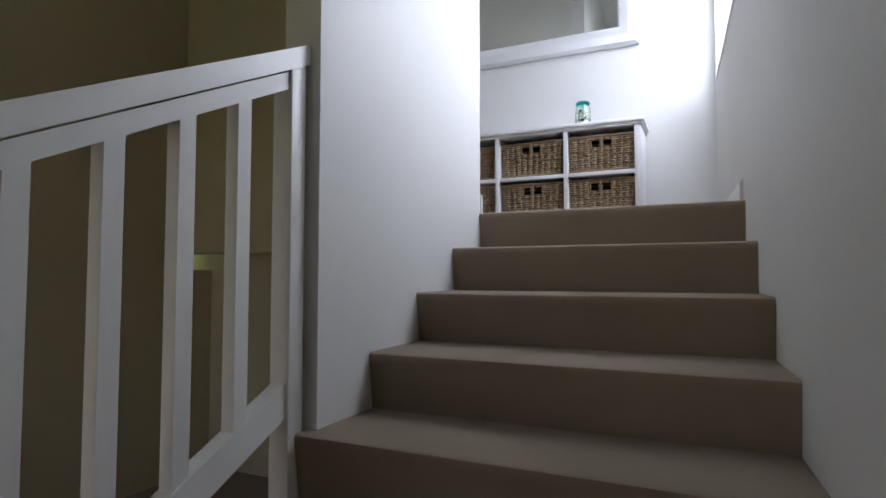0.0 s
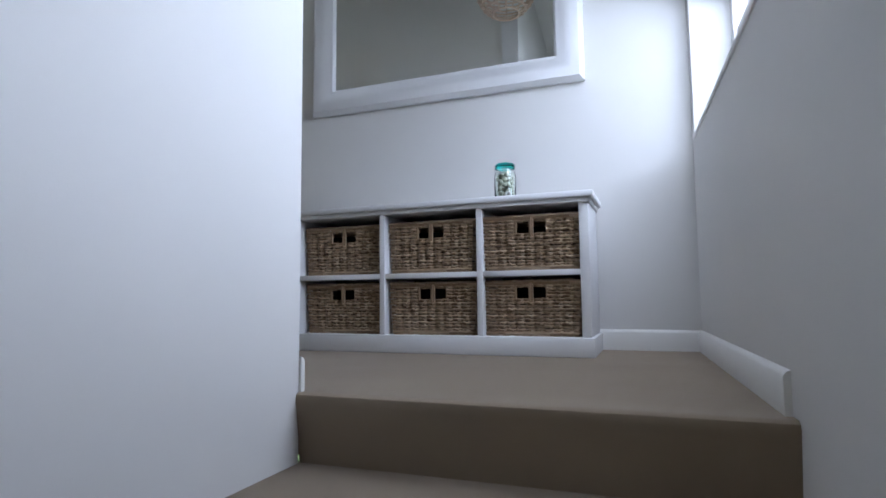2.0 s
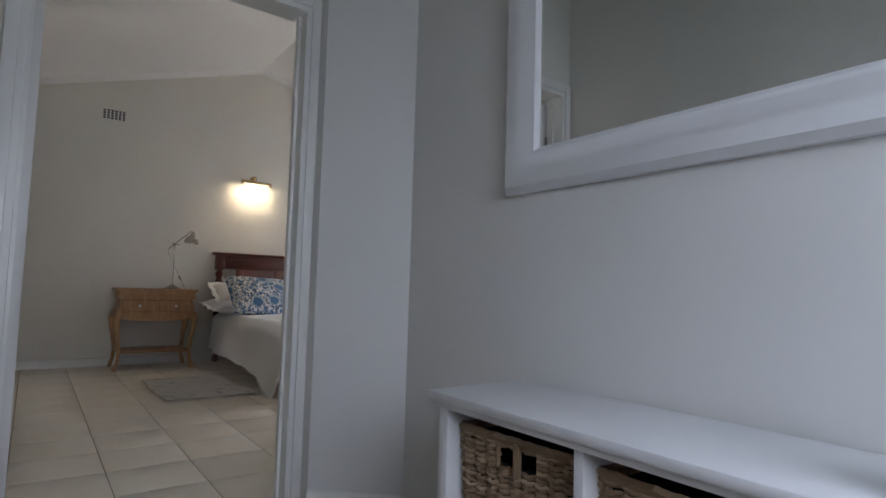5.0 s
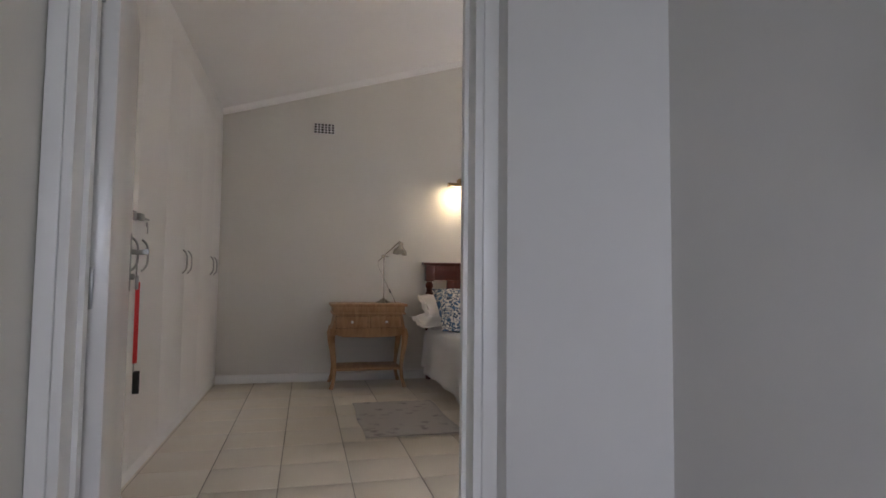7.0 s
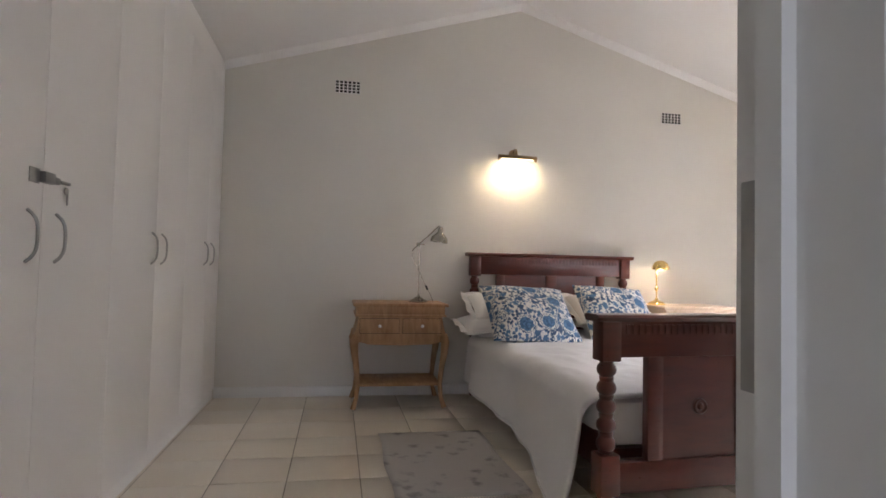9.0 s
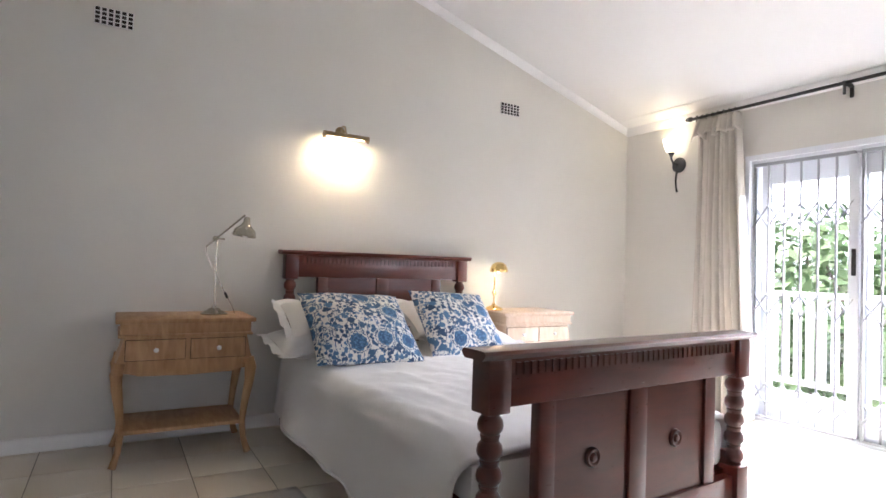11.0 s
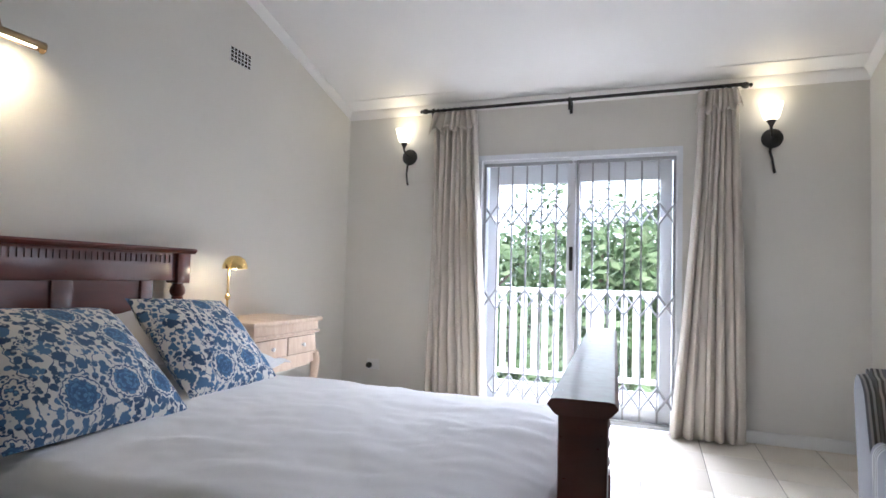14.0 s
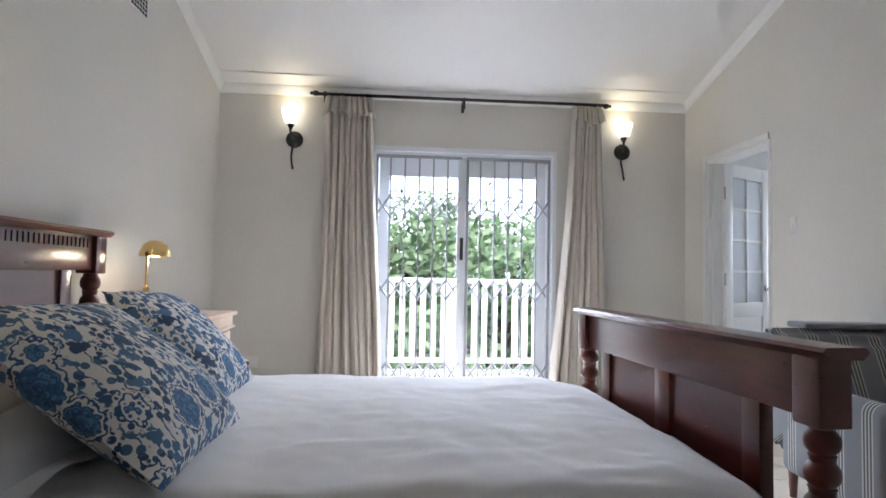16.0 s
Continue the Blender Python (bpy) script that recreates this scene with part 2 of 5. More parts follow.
M_MIRROR = Nodes("mirror_silver").done((0.88, 0.90, 0.90), 0.01, 1.0)
M_PEBBLE = paint("olive_pebble", (0.46, 0.47, 0.36), 0.45, 0.25, coarse=30)
M_BARK = paint("bark", (0.10, 0.07, 0.05), 0.9, 0.3)
M_SHELLWHITE = paint("white_shell", (0.78, 0.76, 0.72), 0.4, 0.05)

# ---- mesh tools ----


def box(bm, x0, x1, y0, y1, z0, z1, bevel=0.0, seg=2):
    vs = [bm.verts.new((x, y, z)) for x in (x0, x1) for y in (y0, y1) for z in (z0, z1)]
    fs = [bm.faces.new([vs[i] for i in f]) for f in ((0, 1, 3, 2), (4, 6, 7, 5), (0, 4, 5, 1), (2, 3, 7, 6), (0, 2, 6, 4), (1, 5, 7, 3))]
    if bevel:
        es = list({e for f in fs for e in f.edges})
        bmesh.ops.bevel(bm, geom=es, offset=bevel, segments=seg, affect="EDGES", profile=0.5)
    return bm


def boxes(*args, bevel=0.0):
    bm = bmesh.new()
    for a in args:
        box(bm, *a, bevel=bevel)
    return bm


def prism(bm, poly, axis, a, b):
    """Extrude a polygon along x ('x': points are y, z), y ('y': x, z) or z ('z': x, y) from a to b."""
    def at(p, v):
        return {"x": (v, p[0], p[1]), "y": (p[0], v, p[1]), "z": (p[0], p[1], v)}[axis]
    lo, hi = [bm.verts.new(at(p, a)) for p in poly], [bm.verts.new(at(p, b)) for p in poly]
    bm.faces.new(lo)
    bm.faces.new(hi[::-1])
    n = len(poly)
    for i in range(n):
        bm.faces.new((lo[i], hi[i], hi[(i + 1) % n], lo[(i + 1) % n]))
    bmesh.ops.recalc_face_normals(bm, faces=bm.faces[:])
    return bm


def lathe(bm, prof, c=(0, 0, 0), n=20, turn=None):
    """Turn a profile of (radius, height) about z at c; turn: a rotation matrix."""
    turn = turn or Matrix.Identity(3)
    rings = []
    for r, z in prof:
        rings.append([bm.verts.new(Vector(c) + turn @ Vector((r * math.cos(2 * math.pi * i / n), r * math.sin(2 * math.pi * i / n), z))) for i in range(n)])
    for a, b in zip(rings, rings[1:]):
        for i in range(n):
            bm.faces.new((a[i], a[(i + 1) % n], b[(i + 1) % n], b[i]))
    bm.faces.new(rings[0][::-1])
    bm.faces.new(rings[-1])
    return bm


def tube(bm, pts, r, n=8):
    pts = [Vector(p) for p in pts]
    rings = []
    up = Vector((0.12, 0.2, 1)).normalized()
    for i, p in enumerate(pts):
        d = (pts[min(i + 1, len(pts) - 1)] - pts[max(i - 1, 0)]).normalized()
        s = d.cross(up)
        s = s.normalized() if s.length > 1e-4 else Vector((1, 0, 0))
        u = s.cross(d)
        rr = r[i] if isinstance(r, (list, tuple)) else r
        rings.append([bm.verts.new(p + rr * (math.cos(2 * math.pi * k / n) * s + math.sin(2 * math.pi * k / n) * u)) for k in range(n)])
    for a, b in zip(rings, rings[1:]):
        for k in range(n):
            bm.faces.new((a[k], a[(k + 1) % n], b[(k + 1) % n], b[k]))
    bm.faces.new(rings[0][::-1])
    bm.faces.new(rings[-1])
    return bm


def grid(bm, nu, nv, f, closed=False):
    vs = [[bm.verts.new(f(i / nu, j / nv)) for j in range(nv + 1)] for i in range(nu + (0 if closed else 1))]
    m = len(vs)
    for i in range(nu):
        for j in range(nv):
            bm.faces.new((vs[i][j], vs[(i + 1) % m][j], vs[(i + 1) % m][j + 1], vs[i][j + 1]))
    return vs


# where the measures of the space being built start: the bedroom's, or those of the stair hall
BEDROOM, STAIR_HALL = Vector((0, 0, 0)), Vector((0.525, -0.367, 0))
ORIGIN = BEDROOM


def part(name, bm, material, parent=None, label="", flip=True):
    if flip:
        bmesh.ops.recalc_face_normals(bm, faces=bm.faces[:])
    me = bpy.data.meshes.new(name)
    bm.to_mesh(me)
    bm.free()
    me.materials.append(material)
    me.shade_smooth()
    me.set_sharp_from_angle(angle=radians(38))
    ob = new(name, me)
    if parent:
        ob.parent = parent
    else:
        ob.location = ORIGIN
    return tagged(ob, label)


def thing(name, at, label, category, group="", turn=0.0):
    ob = new(name)
    ob.empty_display_size = 0.1
    ob.matrix_world = pose(*(Vector(at) + ORIGIN), 0, 0, turn)
    return tagged(ob, label, category, group)


def fixed(name, bm, material, label=""):
    return tagged(part(name, bm, material, None, label), kind="structure")


# ---- structure ----
WEST, EAST, EAST2, HALL, NORTH, SOUTH = -5.84, -1.84, -1.45, -1.335, 8.43, 2.94
PENDANT = (-0.13, 3.97, 2.2)
RIDGE_Y, RIDGE_Z, EAVE_N, EAVE_S = 5.44, 3.47, 2.57, 2.715
SLOPE_S = (RIDGE_Z - EAVE_S) / (RIDGE_Y - SOUTH)
LOW = -1.36


def roof(y):
    return RIDGE_Z - (RIDGE_Y - y) * SLOPE_S if y < RIDGE_Y else RIDGE_Z - (y - RIDGE_Y) * (RIDGE_Z - EAVE_N) / (NORTH - RIDGE_Y)


def gable(bm, y0, y1, z0, xa, xb, up=0.04):
    dy = ORIGIN.y
    top = [(y1, roof(y1 + dy) + up)] + ([(RIDGE_Y - dy, RIDGE_Z + up)] if y0 + dy < RIDGE_Y < y1 + dy else []) + [(y0, roof(y0 + dy) + up)]
    return prism(bm, [(y0, z0), (y1, z0)] + top, "x", xa, xb)


fixed("wall_west", gable(bmesh.new(), 2.3, 8.63, -0.1, WEST - 0.2, WEST), M_WALL)
fixed("wall_north", boxes((WEST, -4.56, NORTH, 8.63, -0.1, 2.62), (-3.03, EAST, NORTH, 8.63, -0.1, 2.62), (-4.56, -3.03, NORTH, 8.63, 2.09, 2.62)), M_WALL)
bm = bmesh.new()
for y0, y1, z0, xa, xb in ((2.3, 3.245, -0.1, EAST2, HALL), (3.245, 4.225, 2.05, EAST2, HALL), (4.225, 4.75, -0.1, EAST2, HALL), (4.75, 7.30, -0.1, EAST, -1.70), (7.30, 8.09, 2.02, EAST, -1.70), (8.09, 8.63, -0.1, EAST, -1.70)):
    gable(bm, y0, y1, z0, xa, xb)
fixed("wall_east", bm, M_WALL)
fixed("wall_east_return", gable(bmesh.new(), 4.65, 4.75, -0.1, EAST, EAST2), M_WALL)
fixed("wall_south", boxes((WEST, EAST2, 2.2, 2.3, -0.1, 2.6)), M_WALL)
fixed("wall_south_return", boxes((-2.50, EAST2, 2.84, SOUTH, 0, 2.72)), M_WALL)
# the canted end of the hall's west wall beside the doorway
bm = bmesh.new()
prism(bm, [(HALL, 4.255), (-1.255, 4.255), (-1.0, 4.535), (HALL, 4.535)], "z", 0, 3.1)
fixed("wall_hall_west", bm, M_STAIRWALL)
# stair hall
ORIGIN = STAIR_HALL
bm = bmesh.new()
prism(bm, [(-1.86, -0.1), (1.1, -0.1), (1.1, 3.3), (-1.86, 3.3)], "y", 4.9, 5.1)
fixed("wall_mirror", bm, M_STAIRWALL)
bm = bmesh.new()
for y0, y1, z0 in ((-0.9, 3.2, LOW - 0.1), (4.83, 4.9, LOW - 0.1)):
    gable(bm, y0, y1, z0, 0.89, 1.11)
gable(bm, 3.2, 4.83, 1.95, 0.89, 1.11)
box(bm, 0.89, 1.11, 3.2, 4.83, LOW - 0.1, 0.86)


def splay(bm):
    """The stair wall runs slightly out of square."""
    for v in bm.verts:
        v.co.x += (4.25 - v.co.y) * 0.047
    return bm


splay(bm)
fixed("wall_stair_east", bm, M_STAIRWALL)
bm = gable(bmesh.new(), 2.435, 3.605, LOW, -0.255, -0.137)
fixed("wall_stair_spine", bm, M_STAIRWALL)
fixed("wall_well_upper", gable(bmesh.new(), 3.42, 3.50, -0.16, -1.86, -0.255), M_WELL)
fixed("wall_hall_south", gable(bmesh.new(), 3.50, 3.58, -0.16, -1.86, -0.255), M_WALL)
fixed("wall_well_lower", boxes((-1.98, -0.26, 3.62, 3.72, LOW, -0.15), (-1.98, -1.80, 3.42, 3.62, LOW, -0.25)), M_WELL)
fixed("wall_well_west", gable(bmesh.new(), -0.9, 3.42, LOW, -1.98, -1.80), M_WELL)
# Unseen wall; its opening is added to let daylight into the well.
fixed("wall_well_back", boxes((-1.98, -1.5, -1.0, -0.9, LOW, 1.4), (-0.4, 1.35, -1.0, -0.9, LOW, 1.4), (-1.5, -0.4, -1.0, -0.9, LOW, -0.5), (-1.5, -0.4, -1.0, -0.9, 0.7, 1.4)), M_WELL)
# ceilings
ORIGIN = BEDROOM
bm = bmesh.new()
prism(bm, [(NORTH + 0.2, roof(NORTH + 0.2)), (RIDGE_Y, RIDGE_Z), (RIDGE_Y, RIDGE_Z + 0.1), (NORTH + 0.2, roof(NORTH + 0.2) + 0.1)], "x", WEST - 0.2, EAST + 0.35)
prism(bm, [(2.2, roof(2.2)), (RIDGE_Y, RIDGE_Z), (RIDGE_Y, RIDGE_Z + 0.1), (2.2, roof(2.2) + 0.1)], "x", WEST - 0.2, HALL)
fixed("ceiling_bedroom", bm, M_CEIL)
bm = bmesh.new()
prism(bm, [(-1.4, roof(-1.4)), (4.74, roof(4.74)), (4.74, roof(4.74) + 0.1), (-1.4, roof(-1.4) + 0.1)], "x", HALL + 0.001, 1.95)
fixed("ceiling_hall", bm, M_CEIL)
# floors
fixed("floor_bedroom", boxes((WEST, EAST2, 2.3, 4.75, -0.1, -0.004), (WEST, EAST, 4.75, NORTH, -0.1, -0.004)), M_GROUT)
fixed("floor_threshold", boxes((EAST2, HALL, 3.245, 4.225, -0.1, 0.0), (EAST, -1.70, 7.30, 8.09, -0.1, 0.0)), M_GROUT)
ORIGIN = STAIR_HALL
fixed("floor_hall", boxes((-1.86, -0.14, 3.58, 4.9, -0.15, 0), (-0.14, 0.93, 3.62, 4.9, -0.15, 0)), M_CARPET)
fixed("floor_lower", boxes((-1.98, 1.3, -0.9, 3.72, LOW - 0.1, LOW)), M_CARPET)

# stairs: carpeted steps between the walls
stairs = tagged(thing("staircase", (0, 0, 0), "straight flight of stairs covered in beige carpet", "stairs"), kind="structure")
edge = [3.592, 3.293, 2.984, 2.682, 2.385, 2.09, 1.79, 1.49]
for k in range(1, 8):
    y0, y1, top = edge[k], edge[k - 1] + 0.035, -0.17 * k
    x0 = -0.20 if edge[k] > 2.55 else -0.255
    bm = bmesh.new()
    prism(bm, [(y0 + 0.022, top - 0.17), (y1, top - 0.17), (y1, top), (y0 + 0.012, top), (y0 + 0.003, top - 0.005), (y0, top - 0.015), (y0 + 0.002, top - 0.03)], "x", x0, 1.06)
    part("step", bm, M_CARPET, stairs)
bm = bmesh.new()
prism(bm, [(3.592 + 0.022, -0.17), (3.62, -0.17), (3.62, 0.0), (3.604, 0.0), (3.595, -0.005), (3.592, -0.015), (3.594, -0.03)], "x", -0.139, 0.99)
part("nosing", bm, M_CARPET, stairs)


def skirting(x0, y0, x1, y1, side, h=0.085, d=0.014, z=0.0):
    """A skirting board from (x0, y0) to (x1, y1), standing out by d on the side given as a unit vector."""
    bm = bmesh.new()
    L = math.hypot(x1 - x0, y1 - y0)
    ux, uy = (x1 - x0) / L, (y1 - y0) / L
    prof = [(0.0, z), (d, z), (d, z + h - 0.012), (d * 0.55, z + h - 0.003), (0.0, z + h)]
    ring = []
    for px, py in ((x0, y0), (x1, y1)):
        ring.append([bm.verts.new((px + side[0] * a, py + side[1] * a, b)) for a, b in prof])
    n = len(prof)
    for i in range(n):
        bm.faces.new((ring[0][i], ring[0][(i + 1) % n], ring[1][(i + 1) % n], ring[1][i]))
    bm.faces.new(ring[0])
    bm.faces.new(ring[1][::-1])
    fixed("baseboard", bm, M_TRIM)


skirting(-1.52, 4.9, 0.86, 4.9, (0, -1))
skirting(0.919, 3.64, 0.861, 4.885, (-1, 0))
skirting(-0.255, 3.605, -0.130, 3.605, (0, 1))
ORIGIN = BEDROOM
skirting(-1.253, 4.257, -1.008, 4.526, (0.743, -0.669))
skirting(WEST, SOUTH, WEST, NORTH - 0.015, (1, 0))
skirting(WEST, NORTH, -4.60, NORTH, (0, -1))
skirting(-2.99, NORTH, EAST, NORTH, (0, -1))
skirting(EAST, 4.75, EAST, 7.25, (-1, 0))
skirting(EAST, 8.14, EAST, NORTH - 0.015, (-1, 0))

# cornice strips where walls meet the sloping ceiling
for xw, s in ((WEST, 1), (EAST, -1)):
    for ya, yb in ((SOUTH if xw == WEST else 4.75, RIDGE_Y), (RIDGE_Y, NORTH)):
        bm = bmesh.new()
        pts = []
        for y in (ya, yb):
            z = roof(y) - 0.001
            pts.append([bm.verts.new(p) for p in ((xw, y, z), (xw, y, z - 0.055), (xw + s * 0.012, y, z - 0.05), (xw + s * 0.045, y, z - 0.012), (xw + s * 0.05, y, z))])
        for i in range(5):
            bm.faces.new((pts[0][i], pts[0][(i + 1) % 5], pts[1][(i + 1) % 5], pts[1][i]))
        fixed("trim", bm, M_CEIL)
bm = bmesh.new()
prism(bm, [(NORTH, 2.57), (NORTH, 2.51), (NORTH - 0.012, 2.51), (NORTH - 0.05, 2.555), (NORTH - 0.055, 2.58)], "x", WEST, EAST)
fixed("trim", bm, M_CEIL)
# flat soffit boards in the two corners over the window wall
for x0, x1, x2 in ((WEST + 0.05, -4.93, -4.72), (EAST - 0.05, -2.66, -2.87)):
    bm = bmesh.new()
    y0, y1 = NORTH - 0.06, NORTH - 0.20
    vs = [bm.verts.new(p) for p in ((x0, y0, roof(y0) - 0.004), (x1, y0, roof(y0) - 0.004), (x2, y1, roof(y1) - 0.004), (x0, y1, roof(y1) - 0.004),
                                    (x0, y0, roof(y0) - 0.008), (x1, y0, roof(y0) - 0.008), (x2, y1, roof(y1) - 0.008), (x0, y1, roof(y1) - 0.008))]
    for f in ((0, 1, 2, 3), (4, 5, 6, 7), (0, 1, 5, 4), (1, 2, 6, 5), (2, 3, 7, 6), (3, 0, 4, 7)):
        bm.faces.new([vs[i] for i in f])
    fixed("trim", bm, M_CEIL)

# ---- doorway from the hall ----


def door_frame(name, y0, y1, z1, x_in, x_out, label):
    """A painted timber frame in the east wall, lining and architraves; y0, y1, z1: the opening."""
    f = tagged(thing(name, (0, 0, 0), label, "door frame"), kind="structure")
    t = 0.03
    part("lining", boxes((x_in - 0.004, x_out + 0.004, y0, y0 + t, 0, z1), (x_in - 0.004, x_out + 0.004, y1 - t, y1, 0, z1), (x_in - 0.004, x_out + 0.004, y0 + t, y1 - t, z1 - t, z1)), M_TRIM, f)
    part("stop", boxes((x_in + 0.03, x_in + 0.055, y0 + t, y0 + t + 0.012, 0, z1 - t), (x_in + 0.03, x_in + 0.055, y1 - t - 0.012, y1 - t, 0, z1 - t)), M_TRIM, f)
    for xs, s in ((x_out + 0.004, 1), (x_in - 0.004, -1)):
        w = 0.04
        for a, b, c, d in ((y0 - w + 0.01, y0 + 0.01, 0, z1 + w), (y1 - 0.01, y1 + w - 0.01, 0, z1 + w), (y0 + 0.01, y1 - 0.01, z1 - 0.01, z1 + w)):
            bm = boxes((min(xs, xs + s * 0.012), max(xs, xs + s * 0.012), a, b, c, d), bevel=0.004)
            if x_out < -1.6 and s < 0 and b < y0 + 0.02:
                bm.free()
                continue
            part("architrave", bm, M_TRIM, f)
    return f


hall_frame = door_frame("door_frame_hall", 3.245, 4.225, 2.05, EAST2, HALL, "white painted timber door frame")
part("strike_plate", boxes((EAST2 + 0.004, EAST2 + 0.028, 4.192, 4.1955, 0.98, 1.14), bevel=0.001), M_CHROME, hall_frame, "dull chrome strike plate")
door_frame("door_frame_bathroom", 7.30, 8.09, 2.02, EAST, -1.70, "white painted timber door frame of the bathroom")

# open bedroom door, swung back towards the cupboards
door = tagged(thing("door_1", (-1.468, 3.314, 0), "white painted flush bedroom door standing wide open", "door", turn=192.7), kind="structure")
part("leaf", boxes((0, 0.93, 0.0, 0.042, 0.012, 2.0), bevel=0.003), M_DOOR, door)
plate = part("lock_plate", boxes((0.865, 0.900, -0.004, 0.0, 0.975, 1.195), bevel=0.0015), M_CHROME, door, "brushed chrome lock plate")
bm = tube(bmesh.new(), [(0.882, 0.0, 1.125), (0.882, -0.045, 1.125), (0.876, -0.053, 1.125), (0.79, -0.055, 1.123)], 0.010)
part("lever_handle", bm, M_CHROME, plate, "chrome lever handle")
bm = lathe(bmesh.new(), [(0.012, 0), (0.012, 0.012), (0.008, 0.016)], (0.882, -0.002, 1.03), 12, Matrix.Rotation(radians(90), 3, "X"))
part("keyhole_cylinder", bm, M_CHROME, plate)
for z in (0.25, 1.0, 1.75):
    part("hinge", boxes((-0.010, 0.0, 0.032, 0.044, z - 0.05, z + 0.05), bevel=0.002), M_CHROME, door)

# red lanyard with a dark fob hung from the door key
m_at = pose(-1.468, 3.314, 0, 0, 0, 192.7) @ pose(0.882, -0.02, -0.05)
lan = tagged(new("lanyard"), "red webbing lanyard with dark fob hanging from door lock", "lanyard")
lan.matrix_world = m_at
part("key_ring", tube(bmesh.new(), [(0.02 * math.cos(a), -0.004, 1.10 + 0.03 * math.sin(a)) for a in np.linspace(0, 6.2, 17)], 0.0022, 6), M_CHROME, lan)
bm = bmesh.new()
for k in (0, 1):
    grid(bm, 1, 14, lambda u, v, k=k: Vector((-0.005 + 0.010 * u + (0.006 * math.sin(v * 3.1) if k else -0.004 * math.sin(v * 3.1)) - 0.012 * (v > 0.7) * (v - 0.7), -0.002 - 0.004 * k - 0.011 * u, 1.06 - 0.31 * v)))
part("strap", bm, M_RED, lan, "red webbing strap")
part("clip", boxes((-0.008, 0.008, -0.012, 0.0, 1.03, 1.085), bevel=0.003), M_CHROME, lan)
part("split_ring", tube(bmesh.new(), [(0.016 * math.cos(a), -0.006, 0.735 + 0.016 * math.sin(a)) for a in np.linspace(0, 6.2, 15)], 0.002, 6), M_CHROME, lan)
part("fob", boxes((-0.011, 0.011, -0.028, -0.004, 0.635, 0.72), bevel=0.004), M_DARK, lan, "dark plastic key fob")

# ---- cupboards along the south wall ----
cup = thing("built_in_cupboard", (0, 0, 0), "full-height white built-in cupboards with flush doors", "cupboard")
part("carcass", boxes((WEST, -2.50, 2.32, SOUTH - 0.022, 0.0, 2.52)), M_CUPB, cup)
part("plinth", boxes((WEST, -2.50, SOUTH - 0.03, SOUTH - 0.012, 0, 0.07)), M_CUPB, cup)
part("bulkhead", boxes((WEST, -2.50, 2.32, SOUTH - 0.004, 2.52, 2.71)), M_CUPB, cup)
xs = [WEST + 0.004, -5.42, -4.835, -4.25, -3.665, -3.08, -2.504]
for a, b, hx in zip(xs, xs[1:], (-5.52, -5.32, -4.33, -4.17, -3.17, -2.99)):
    d = part("door", boxes((a + 0.0012, b - 0.0012, SOUTH - 0.02, SOUTH, 0.075, 2.52), bevel=0.0015), M_CUPB, cup)
    if hx:
        bow = -1
        bm = tube(bmesh.new(), [(hx - bow * 0.0 + bow * 0.012 * (1 - (2 * v - 1) ** 2), SOUTH + 0.028 * (1 - (2 * v - 1) ** 4), 1.06 + 0.165 * v) for v in np.linspace(0, 1, 13)], 0.0055)
        part("handle", bm, M_CHROME, d, "bowed chrome handle")

# hasp lock across the first pair of doors
hasp = thing("hasp_lock", (-3.08, SOUTH, 1.335), "small chrome hasp lock with a key on the cupboard doors", "lock")
part("staple_plate", boxes((0.03, 0.09, 0, 0.004, -0.024, 0.024), bevel=0.0015), M_CHROME, hasp)
part("lock_body", boxes((-0.035, 0.03, 0, 0.022, -0.018, 0.018), (-0.09, -0.035, 0, 0.012, -0.012, 0.012), bevel=0.003), M_CHROME, hasp)
bm = tube(bmesh.new(), [(-0.09, 0.008, 0), (-0.15, 0.012, 0)], 0.006)
lathe(bm, [(0.008, 0), (0.014, 0.002), (0.014, 0.006), (0.006, 0.008)], (-0.14, 0.012, -0.026), 10, Matrix.Rotation(radians(90), 3, "X"))
box(bm, -0.143, -0.137, 0.010, 0.014, -0.075, -0.035)
part("key", bm, M_CHROME, hasp)

